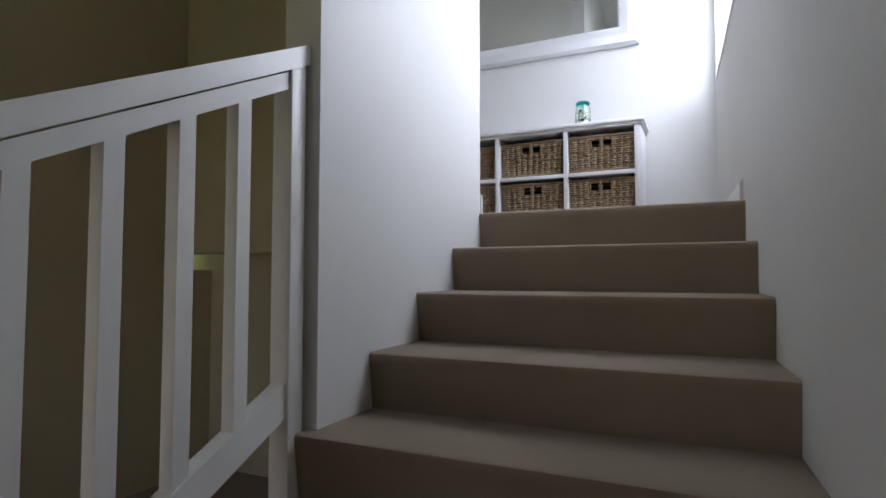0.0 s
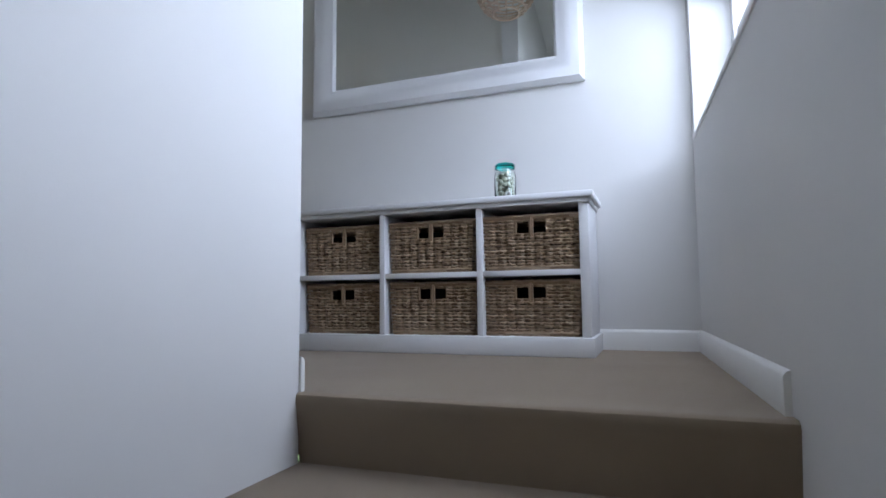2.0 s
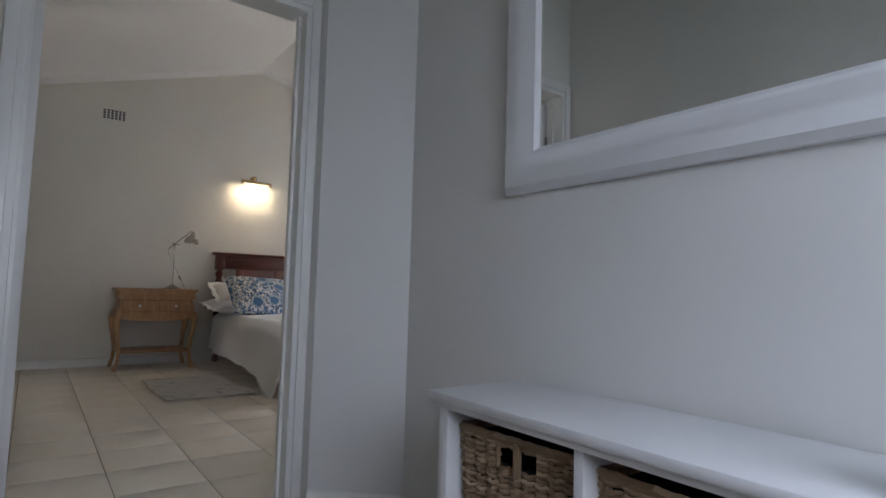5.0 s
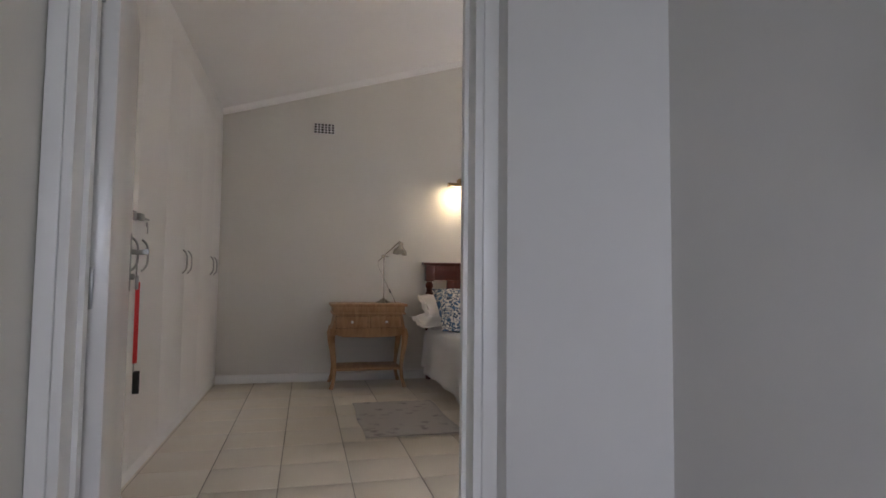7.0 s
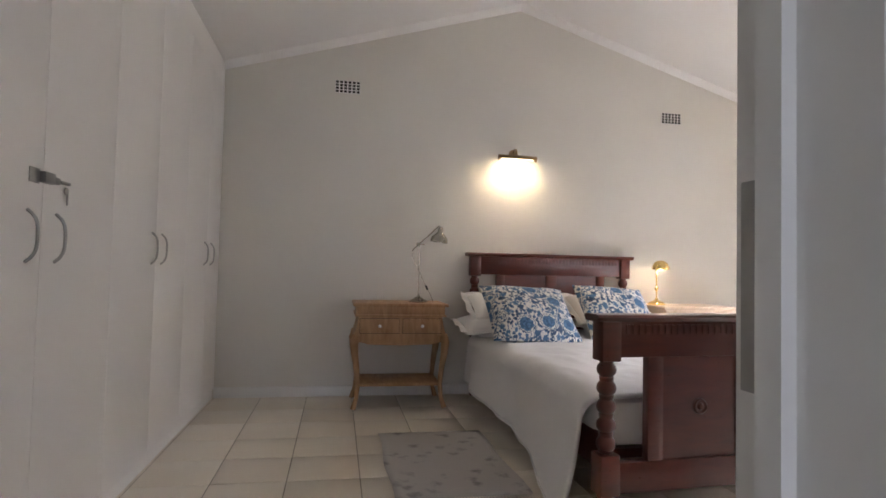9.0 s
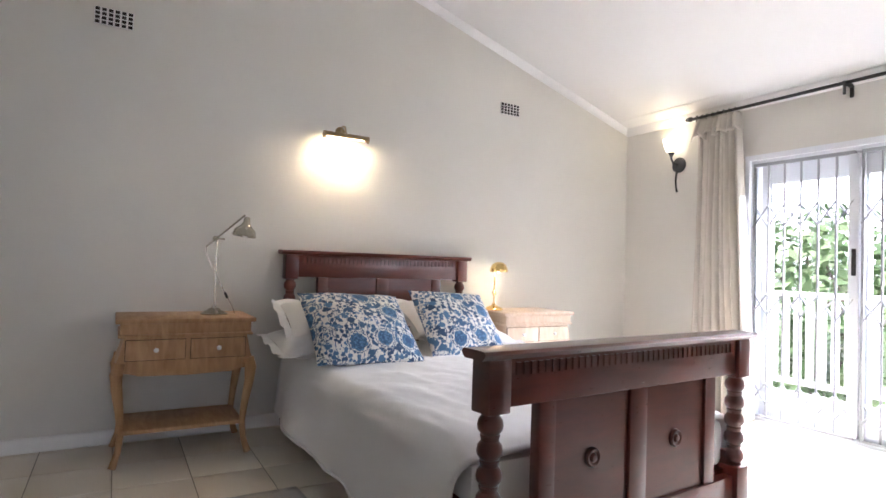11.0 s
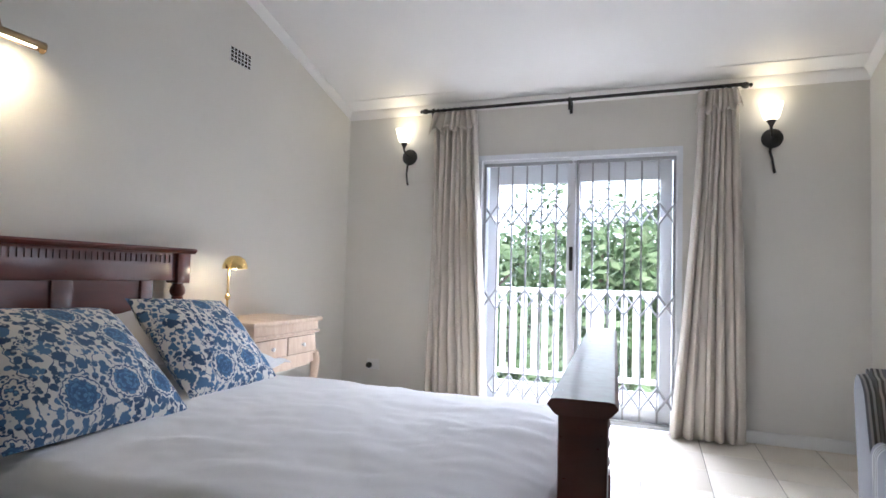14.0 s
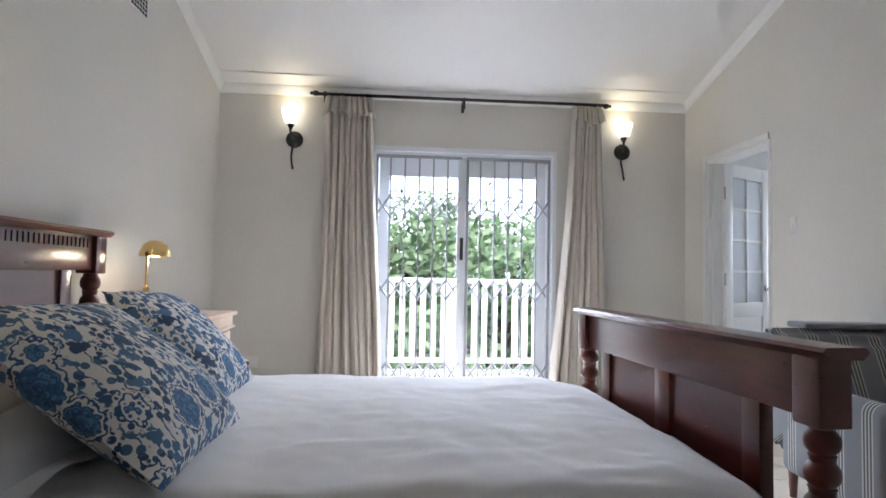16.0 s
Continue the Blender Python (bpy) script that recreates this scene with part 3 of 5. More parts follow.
# ---- windows ----


def slider():
    """White aluminium sliding door with two leaves."""
    w = tagged(thing("window_1", (0, 0, 0), "white aluminium sliding patio door with two glazed leaves", "sliding door"), kind="structure")
    x0, x1, z1 = -4.56, -3.03, 2.09
    part("window_frame", boxes((x0, x0 + 0.035, 8.46, 8.60, 0, z1), (x1 - 0.035, x1, 8.46, 8.60, 0, z1), (x0 + 0.035, x1 - 0.035, 8.46, 8.60, z1 - 0.04, z1), (x0 + 0.035, x1 - 0.035, 8.46, 8.60, 0, 0.03)), M_ALU, w)
    for a, b, y in ((x0 + 0.04, -3.75, 8.545), (-3.83, x1 - 0.04, 8.505)):
        lf = part("leaf", boxes((a, a + 0.085, y, y + 0.035, 0.035, z1 - 0.045), (b - 0.085, b, y, y + 0.035, 0.035, z1 - 0.045),
                                (a + 0.085, b - 0.085, y, y + 0.035, z1 - 0.20, z1 - 0.045), (a + 0.085, b - 0.085, y, y + 0.035, 0.035, 0.14)), M_ALU, w)
        g = part("pane", boxes((a + 0.085, b - 0.085, y + 0.014, y + 0.020, 0.14, z1 - 0.20)), M_GLASS, lf)
        g.visible_shadow = False
    part("head_trim", boxes((x0 - 0.03, x1 + 0.03, NORTH - 0.012, NORTH + 0.02, z1 - 0.012, z1 + 0.03), (x0 - 0.03, x0 + 0.006, NORTH - 0.012, NORTH + 0.02, 0.0, z1 - 0.012),
                           (x1 - 0.006, x1 + 0.03, NORTH - 0.012, NORTH + 0.02, 0.0, z1 - 0.012)), M_ALU, w)
    return w


slider()


def trellis_gate(name, x0, x1, handle):
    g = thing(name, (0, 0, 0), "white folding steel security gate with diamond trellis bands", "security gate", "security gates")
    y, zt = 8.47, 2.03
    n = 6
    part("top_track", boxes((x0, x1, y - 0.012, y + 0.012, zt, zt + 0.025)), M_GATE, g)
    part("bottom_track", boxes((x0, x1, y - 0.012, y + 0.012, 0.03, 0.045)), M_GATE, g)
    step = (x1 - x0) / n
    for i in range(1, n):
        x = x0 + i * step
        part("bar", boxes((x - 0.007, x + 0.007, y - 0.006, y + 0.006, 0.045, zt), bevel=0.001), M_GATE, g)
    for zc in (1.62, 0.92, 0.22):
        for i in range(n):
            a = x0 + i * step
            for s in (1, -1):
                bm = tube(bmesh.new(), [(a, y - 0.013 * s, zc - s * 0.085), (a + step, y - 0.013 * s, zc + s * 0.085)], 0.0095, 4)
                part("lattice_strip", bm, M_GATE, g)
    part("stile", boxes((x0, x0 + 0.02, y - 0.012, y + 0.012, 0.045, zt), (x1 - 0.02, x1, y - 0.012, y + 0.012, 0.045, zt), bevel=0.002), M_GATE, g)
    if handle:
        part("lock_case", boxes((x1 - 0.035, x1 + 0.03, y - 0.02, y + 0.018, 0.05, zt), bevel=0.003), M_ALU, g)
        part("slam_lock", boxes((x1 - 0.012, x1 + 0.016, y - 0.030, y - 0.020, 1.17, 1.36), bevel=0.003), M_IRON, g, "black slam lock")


trellis_gate("security_gate", -4.545, -3.815, True)
trellis_gate("security_gate", -3.775, -3.045, False)

ORIGIN = STAIR_HALL
# hall window in the stair wall
w = tagged(thing("window_2", (0, 0, 0), "white framed stair window with narrow glazing bars", "window"), kind="structure")
part("window_frame", boxes((1.04, 1.10, 3.2, 3.25, 0.86, 1.95), (1.04, 1.10, 4.78, 4.83, 0.86, 1.95), (1.04, 1.10, 3.25, 4.78, 0.86, 0.91), (1.04, 1.10, 3.25, 4.78, 1.9, 1.95)), M_WHITE, w)
for y in (3.63, 4.015, 4.40):
    part("glazing_bar", boxes((1.05, 1.09, y - 0.015, y + 0.015, 0.91, 1.9), bevel=0.003), M_WHITE, w)
for i, z in enumerate((1.24, 1.57)):
    for ya, yb in ((3.25, 3.615), (3.645, 4.0), (4.03, 4.385), (4.415, 4.78)):
        part("cross_bar", boxes((1.052, 1.088, ya, yb, z - 0.012, z + 0.012), bevel=0.002), M_WHITE, w)
gp = part("pane", boxes((1.068, 1.072, 3.25, 4.78, 0.91, 1.9)), M_GLASS, w)
gp.visible_shadow = False
part("window_sill", boxes((0.885, 1.04, 3.2, 4.83, 0.845, 0.863), bevel=0.003), M_STAIRWALL, w)
for o in w.children:
    for v in o.data.vertices:
        v.co.x += (4.25 - v.co.y) * 0.047

# ---- outside ----
ORIGIN = BEDROOM
fixed("ground", boxes((-400, 400, -400, 400, -3.1, -3.0)), M_GREENPL)
fixed("backdrop", boxes((-160, 160, 90, 90.5, -3.0, 90)), M_OVERCAST)
fixed("balcony_floor", boxes((-6.2, -1.2, 8.64, 10.05, -0.25, -0.05)), M_DECK)
rail = thing("balcony_railing", (0, 0, -0.05), "white painted timber balcony railing with upright slats", "railing")
part("top_rail", boxes((-6.2, -1.2, 9.92, 10.02, 1.00, 1.05), bevel=0.005), M_WHITE, rail)
part("bottom_rail", boxes((-6.2, -1.2, 9.94, 10.0, 0.12, 0.17), bevel=0.005), M_WHITE, rail)
for i in range(44):
    x = -6.15 + i * 0.115
    part("slat", boxes((x, x + 0.06, 9.955, 9.985, 0.17, 1.0)), M_WHITE, rail)
for x in (-6.2, -3.8, -1.3):
    part("post", boxes((x, x + 0.09, 9.925, 10.015, 0.0, 1.0)), M_WHITE, rail)
part("balcony_edge_trim", boxes((-6.2, -1.2, 10.06, 10.1, -0.2, 0.02)), M_WHITE, rail)


def tree(x, y, h, spread, seed):
    rng = random.Random(seed)
    t = thing("garden_tree", (x, y, -3.0), "leafy green garden tree beyond the balcony", "tree", "garden trees")
    bm = tube(bmesh.new(), [(0, 0, 0), (0.1, 0.05, h * 0.25), (-0.05, 0.1, h * 0.55), (0.05, 0, h * 0.85)], [0.22, 0.17, 0.11, 0.03], 8)
    tips = []
    for _ in range(11):
        a, z0 = rng.uniform(0, 6.28), h * rng.uniform(0.25, 0.7)
        tip = Vector((math.cos(a) * spread * rng.uniform(0.5, 1), math.sin(a) * spread * rng.uniform(0.5, 1), z0 + h * rng.uniform(0.08, 0.3)))
        tube(bm, [(0, 0, z0), tip * 0.5 + Vector((0, 0, z0 * 0.5 + 0.1)), tip], [0.07, 0.04, 0.012], 5)
        tips.append(tip)
    part("trunk", bm, M_BARK, t)
    bm = bmesh.new()
    centres = [(tip, spread * rng.uniform(0.3, 0.5)) for tip in tips]
    centres += [(Vector((rng.gauss(0, spread * 0.5), rng.gauss(0, spread * 0.5), h * rng.uniform(0.18, 1.0))), spread * rng.uniform(0.25, 0.45)) for _ in range(16)]
    for c, r in centres:
        for _ in range(110):
            p = c + Vector((rng.gauss(0, 1), rng.gauss(0, 1), rng.gauss(0, 0.75))) * r * 0.6
            s = rng.uniform(0.09, 0.19)
            d1 = Vector((rng.gauss(0, 1), rng.gauss(0, 1), rng.gauss(0, 0.7))).normalized()
            d2 = d1.orthogonal().normalized()
            bm.faces.new([bm.verts.new(p + q) for q in (-d1 * s, d2 * s * 0.5, d1 * s, -d2 * s * 0.5)])
    tagged(part("crown", bm, M_LEAF, t, flip=False), kind="stuff")


for i, (x, y, h, s) in enumerate(((-6.9, 15.5, 4.6, 1.7), (-4.4, 18.0, 5.6, 2.2), (-2.2, 15.0, 5.0, 1.8), (0.6, 19.0, 5.6, 2.3), (-9.5, 19.0, 5.6, 2.3), (-3.9, 13.6, 3.6, 1.3), (3.5, 23.0, 6.6, 2.6), (-7.5, 24.0, 7.4, 3.0), (-2.5, 25.0, 7.0, 3.0))):
    tree(x, y, h, s, 20 + i)

# ---- stair balustrade ----
ORIGIN = STAIR_HALL
bal = thing("balustrade", (-0.20, 2.43, 0), "white painted timber balustrade of the lower stair flight", "balustrade")


def sloped(bm, y0, y1, z0, slope, h, x0, x1):
    """A rail that falls towards -y; z0: its top at local y = 0."""
    return prism(bm, [(y0, z0 + y0 * slope - h), (y1, z0 + y1 * slope - h), (y1, z0 + y1 * slope), (y0, z0 + y0 * slope)], "x", x0, x1)


part("handrail", sloped(bmesh.new(), -2.3, 0.0, 0.335, 0.50, 0.055, -0.035, 0.035), M_WHITE, bal)
part("fillet", sloped(bmesh.new(), -2.3, -0.07, 0.275, 0.50, 0.045, -0.022, 0.022), M_WHITE, bal)
part("bottom_rail", sloped(bmesh.new(), -2.3, -0.07, -0.52, 0.487, 0.085, -0.022, 0.022), M_WHITE, bal)
part("post", boxes((-0.031, 0.031, -0.068, -0.012, -1.36, 0.27), bevel=0.004), M_WHITE, bal)
for i in range(14):
    y = -0.215 - i * 0.157
    bm = prism(bmesh.new(), [(y - 0.02, -0.54 + (y - 0.02) * 0.487), (y + 0.02, -0.54 + (y + 0.02) * 0.487), (y + 0.02, 0.24 + (y + 0.02) * 0.50), (y - 0.02, 0.24 + (y - 0.02) * 0.50)], "x", -0.018, 0.018)
    part("baluster", bm, M_WHITE, bal)

# ---- hall furniture ----
cab = thing("basket_cabinet", (-0.188, 4.735, 0), "white wooden storage cabinet with six open basket cubbies", "cabinet")
HW, D0, D1 = 0.655, -0.172, 0.145
part("top", boxes((-HW - 0.022, HW + 0.022, D0 - 0.025, D1, 0.597, 0.621), bevel=0.006), M_WASH, cab)
part("moulding", boxes((-HW - 0.008, HW + 0.008, D0 - 0.01, D1, 0.580, 0.597), bevel=0.003), M_WASH, cab)
part("plinth", boxes((-HW - 0.012, HW + 0.012, D0 - 0.018, D1, 0, 0.072), bevel=0.004), M_WASH, cab)
for xa, xb in ((-HW, -HW + 0.035), (HW - 0.035, HW), (-0.217, -0.193), (0.215, 0.239)):
    part("upright", boxes((xa, xb, D0, D1, 0.072, 0.580), bevel=0.002), M_WASH, cab)
for xa, xb in ((-HW + 0.035, -0.217), (-0.193, 0.215), (0.239, HW - 0.035)):
    part("shelf", boxes((xa, xb, D0 + 0.002, D1, 0.306, 0.328), bevel=0.002), M_WASH, cab)
# Back panel near-black: the shade of the cubbies is put into its colour.
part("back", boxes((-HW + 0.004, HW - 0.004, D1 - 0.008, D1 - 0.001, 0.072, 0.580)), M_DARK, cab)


def basket_mesh(w, d, h, seed):
    """Wicker basket: rows of strands woven round upright stakes, with a two-hole handle."""
    rng = random.Random(seed)
    bm = bmesh.new()
    ns, nd, rows = 20, 12, 16
    hz0, hz1, hw = h * 0.70, h * 0.90, 0.062
    rim = []
    for k in range(rows):
        z = 0.008 + (h - 0.016) * k / (rows - 1)
        taper = 0.94 + 0.06 * k / (rows - 1)
        per = []
        for i in range(ns * 2):
            per.append((-w / 2 + w * (i + 0.5) / (ns * 2), -d / 2, 0, -1, i // 1))
        for i in range(nd * 2):
            per.append((w / 2, -d / 2 + d * (i + 0.5) / (nd * 2), 1, 0, i // 1))
        for i in range(ns * 2):
            per.append((w / 2 - w * (i + 0.5) / (ns * 2), d / 2, 0, 1, i // 1))
        for i in range(nd * 2):
            per.append((-w / 2, d / 2 - d * (i + 0.5) / (nd * 2), -1, 0, i // 1))
        run = []
        edge_row = k in (0, rows - 1)
        for x, y, nx, ny, i in per + per[:1]:
            hole = y == -d / 2 and abs(x) < hw and hz0 < z < hz1
            if hole:
                if len(run) > 1:
                    tube(bm, run, 0.0063, 5)
                run = []
                continue
            off = (0.0046 * (1 if (i // 2) % 2 else -1) + 0.0016 * (1 if k % 2 else -1)) * (0.0 if edge_row else 1.0)
            run.append((x * taper + nx * off, y * taper + ny * off, z + rng.uniform(-0.0016, 0.0016)))
            if len(run) >= 5 and rng.random() < 0.16:
                tube(bm, run, 0.0105 if edge_row else 0.0063, 5)
                run = run[-1:]
        if len(run) > 1:
            tube(bm, run, 0.0105 if edge_row else 0.0063, 5)
    for s in (-1, 1):
        tube(bm, [(s * hw, -d / 2, hz0 - 0.01), (s * hw, -d / 2, hz1 + 0.01)], 0.006, 5)
    tube(bm, [(0, -d / 2 - 0.003, hz0 - 0.02), (0, -d / 2 - 0.003, hz1 + 0.012)], 0.010, 6)
    # Thin liner, coloured dark for the shade inside the basket.
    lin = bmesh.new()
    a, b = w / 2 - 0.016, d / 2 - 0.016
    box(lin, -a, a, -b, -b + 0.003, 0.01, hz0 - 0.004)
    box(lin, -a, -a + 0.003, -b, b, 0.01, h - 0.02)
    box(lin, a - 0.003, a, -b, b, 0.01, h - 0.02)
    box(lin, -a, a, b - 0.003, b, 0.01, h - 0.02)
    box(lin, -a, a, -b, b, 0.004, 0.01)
    return bm, lin


bw, bd, bh = 0.385, 0.235, 0.215
bk = thing("wicker_basket", (0, 0, 0), "brown woven wicker basket pushed into a cabinet cubby", "basket", "wicker baskets")
weave, lining = basket_mesh(bw, bd, bh, 4)
part("weave", weave, M_WICKER, bk)
part("lining", lining, M_DARK, bk, "dark liner standing in for the shaded inside of the basket")
spots = [(*(Vector((-0.188 + x, 4.715 + dy, z)) + ORIGIN), a) for x, z, dy, a in ((-0.42, 0.330, 0.01, 3), (0.01, 0.330, 0.0, -1.5), (0.43, 0.330, -0.008, 1.5), (-0.412, 0.074, 0.008, -2), (0.012, 0.074, 0.0, 1), (0.425, 0.074, 0.002, 0))]
bk.matrix_world = pose(*spots[0][:3], 0, 0, spots[0][3])
for x, y, z, a in spots[1:]:
    copy_thing(bk, pose(x, y, z, 0, 0, a))

# jar of pebbles
jar = thing("pebble_jar", (0.128, 4.655, 0.621), "clip-top glass jar with teal lid filled with olive pebbles", "jar")
prof = [(0.046, 0.0), (0.050, 0.006), (0.051, 0.105), (0.047, 0.122), (0.041, 0.130), (0.041, 0.138)]
inner = [(0.038, 0.138), (0.038, 0.130), (0.044, 0.120), (0.048, 0.104), (0.047, 0.008), (0.043, 0.004)]
g = part("glass", lathe(bmesh.new(), prof + inner, n=28), M_JAR, jar)
g.visible_shadow = False
part("lid", lathe(bmesh.new(), [(0.043, 0.139), (0.045, 0.142), (0.045, 0.160), (0.040, 0.165)], n=28), M_LID, jar, "teal glass lid")
part("wire_clip", tube(bmesh.new(), [(0.046, -0.004, 0.10), (0.050, -0.01, 0.13), (0.049, -0.006, 0.158), (0.0, -0.008, 0.169), (-0.049, -0.006, 0.158), (-0.048, 0.004, 0.12)], 0.0014, 5), M_CHROME, jar)
rng = random.Random(9)
placed = []
for _ in range(900):
    r = rng.uniform(0.009, 0.015)
    a, q = rng.uniform(0, 6.28), (0.046 - r) * math.sqrt(rng.random())
    p = Vector((q * math.cos(a), q * math.sin(a), rng.uniform(r + 0.004, 0.118)))
    if all((p - o).length > (r + s) * 0.86 for o, s in placed):
        placed.append((p, r))
for p, r in placed:
    bm = bmesh.new()
    bmesh.ops.create_icosphere(bm, subdivisions=2, radius=r, matrix=Matrix.Translation(p) @ Euler((rng.uniform(0, 3), rng.uniform(0, 3), 0)).to_matrix().to_4x4() @ Matrix.Diagonal((1.12, 0.95, 0.8, 1)))
    part("pebble", bm, M_PEBBLE, jar)
bm = bmesh.new()
tube(bm, [(0.022 + 0.009 * math.cos(q), -0.037, 0.020 + 0.010 * math.sin(q)) for q in np.linspace(0, 6.283, 17)], 0.0055, 8)
part("shell", bm, M_SHELLWHITE, jar, "white ring-shaped shell")
jar.scale = (0.9, 0.9, 0.92)

# mirror in a wide moulded frame
mir = thing("wall_mirror", (-0.257, 4.898, 1.172), "large wall mirror in a wide white moulded frame", "mirror")
MW, MH, FW = 0.695, 0.80, 0.13
sect = [(0.0, 0.0), (0.0, -0.022), (0.018, -0.045), (0.05, -0.052), (0.085, -0.040), (0.105, -0.026), (0.118, -0.026), (FW, -0.014), (FW, 0.0)]
bm = bmesh.new()
corners = [(-MW, 0.0, 1, 1), (MW, 0.0, -1, 1), (MW, MH, -1, -1), (-MW, MH, 1, -1)]
rings = [[bm.verts.new((cx + sx * a, b, cz + sz * a)) for a, b in sect] for cx, cz, sx, sz in corners]
for i in range(4):
    A_, B_ = rings[i], rings[(i + 1) % 4]
    for j in range(len(sect) - 1):
        bm.faces.new((A_[j], A_[j + 1], B_[j + 1], B_[j]))
part("frame", bm, M_WASH, mir)
part("glass", boxes((-MW + FW - 0.005, MW - FW + 0.005, -0.012, -0.004, FW - 0.005, MH - FW + 0.005)), M_MIRROR, mir, "silvered mirror glass")

# ---- bed ----
ORIGIN = BEDROOM
BED = (-4.66, 5.735, 0.0)
bed = thing("bed", BED, "carved mahogany double bed with panelled headboard and footboard", "bed")


def turned(bm, x, y, z0, z1, r, beads):
    prof = [(r * 0.6, z0)]
    step = (z1 - z0) / beads
    for i in range(beads):
        z = z0 + i * step
        prof += [(r * 0.72, z + step * 0.04), (r * 0.78, z + step * 0.10), (r * 0.68, z + step * 0.16), (r * 0.95, z + step * 0.34), (r, z + step * 0.52), (r * 0.93, z + step * 0.72), (r * 0.68, z + step * 0.90), (r * 0.72, z + step * 0.98)]
    prof.append((r * 0.6, z1))
    return lathe(bm, prof, (x, y, 0), 18)


def bed_end(name, xc, top, out, half, floor_rail, thick=0.035):
    """A panelled bed end; out: the side (+1 or -1 in x) that carries the carving."""
    e = part(name, boxes((xc - 0.026, xc + 0.026, -half + 0.08, half - 0.08, top - 0.185, top - 0.03), bevel=0.003), M_MAHOG, bed)
    cap = bmesh.new()
    prism(cap, [(xc - 0.062, top - 0.012), (xc - 0.055, top - 0.002), (xc - 0.045, top), (xc + 0.045, top), (xc + 0.055, top - 0.002), (xc + 0.062, top - 0.012), (xc + 0.052, top - 0.024), (xc + 0.045, top - 0.03), (xc - 0.045, top - 0.03), (xc - 0.052, top - 0.024)], "y", -half - 0.03, half + 0.03)
    part("cap_rail", cap, M_MAHOG, e)
    for s in (-1, 1):
        y = s * (half - 0.045)
        part("post_block", boxes((xc - 0.045, xc + 0.045, y - 0.045, y + 0.045, top - 0.20, top - 0.03), bevel=0.006), M_MAHOG, e)
        part("turned_post", turned(bmesh.new(), xc, y, 0.30, top - 0.20, 0.042, 5 if top < 1.0 else 8), M_MAHOG, e)
        part("post_block", boxes((xc - 0.045, xc + 0.045, y - 0.045, y + 0.045, 0.13, 0.30), bevel=0.005), M_MAHOG, e)
        part("foot", lathe(bmesh.new(), [(0.024, 0), (0.030, 0.01), (0.034, 0.06), (0.022, 0.085), (0.036, 0.10), (0.036, 0.13)], (xc, y, 0), 16), M_MAHOG, e)
    n = 40
    for i in range(n):
        y = -half + 0.13 + (2 * half - 0.26) * i / (n - 1)
        part("dentil", boxes((xc + out * 0.026 - 0.006, xc + out * 0.026 + 0.006, y - 0.009, y + 0.009, top - 0.085, top - 0.045)), M_MAHOG, e)
    yi = half - 0.235
    part("stile", boxes((xc - 0.022, xc + 0.022, -yi, -yi + 0.075, floor_rail, top - 0.185), bevel=0.003), M_MAHOG, e)
    part("stile", boxes((xc - 0.022, xc + 0.022, yi - 0.075, yi, floor_rail, top - 0.185), bevel=0.003), M_MAHOG, e)
    part("muntin", boxes((xc - 0.022, xc + 0.022, -0.05, 0.05, floor_rail, top - 0.185), bevel=0.003), M_MAHOG, e)
    part("bottom_rail", boxes((xc - 0.024, xc + 0.024, -half + 0.09, half - 0.09, floor_rail - 0.13, floor_rail), bevel=0.003), M_MAHOG, e)
    for a, b in ((-yi + 0.075, -0.05), (0.05, yi - 0.075)):
        part("panel", boxes((xc - 0.009, xc + 0.009, a, b, floor_rail, top - 0.185)), M_MAHOG, e, "recessed dark panel")
        zc, yc = floor_rail + (top - 0.185 - floor_rail) * 0.5, (a + b) / 2
        if name == "footboard":
            turnm = Matrix.Rotation(radians(90 * out), 3, "Y")
            bm = lathe(bmesh.new(), [(0.036, 0), (0.036, 0.006), (0.030, 0.013), (0.022, 0.008), (0.017, 0.008), (0.012, 0.016), (0.004, 0.018)], (xc + out * 0.009, yc, zc), 20, turnm)
            part("rosette", bm, M_MAHOG, e)
    return e


bed_end("headboard", -1.10, 1.22, 1, 0.735, 0.40)
foot_end = bed_end("footboard", 1.30, 0.893, 1, 0.748, 0.26)
# the foot end stands slightly out of square
foot_end.matrix_local = pose(0.003, -0.079, 0, 0, 0, 3.5)
for s in (-1, 1):
    part("side_rail", boxes((-1.06, 1.25, s * 0.68 - 0.015, s * 0.68 + 0.015, 0.20, 0.36), bevel=0.004), M_MAHOG, bed)
part("slat_base", boxes((-1.05, 1.24, -0.66, 0.66, 0.24, 0.28)), M_MAHOG, bed)

mat_ob = thing("mattress", (BED[0], BED[1], 0.28), "white mattress on the mahogany bed", "mattress")
part("body", boxes((-1.05, 1.225, -0.69, 0.69, 0.0, 0.21), bevel=0.04), M_LINEN, mat_ob)


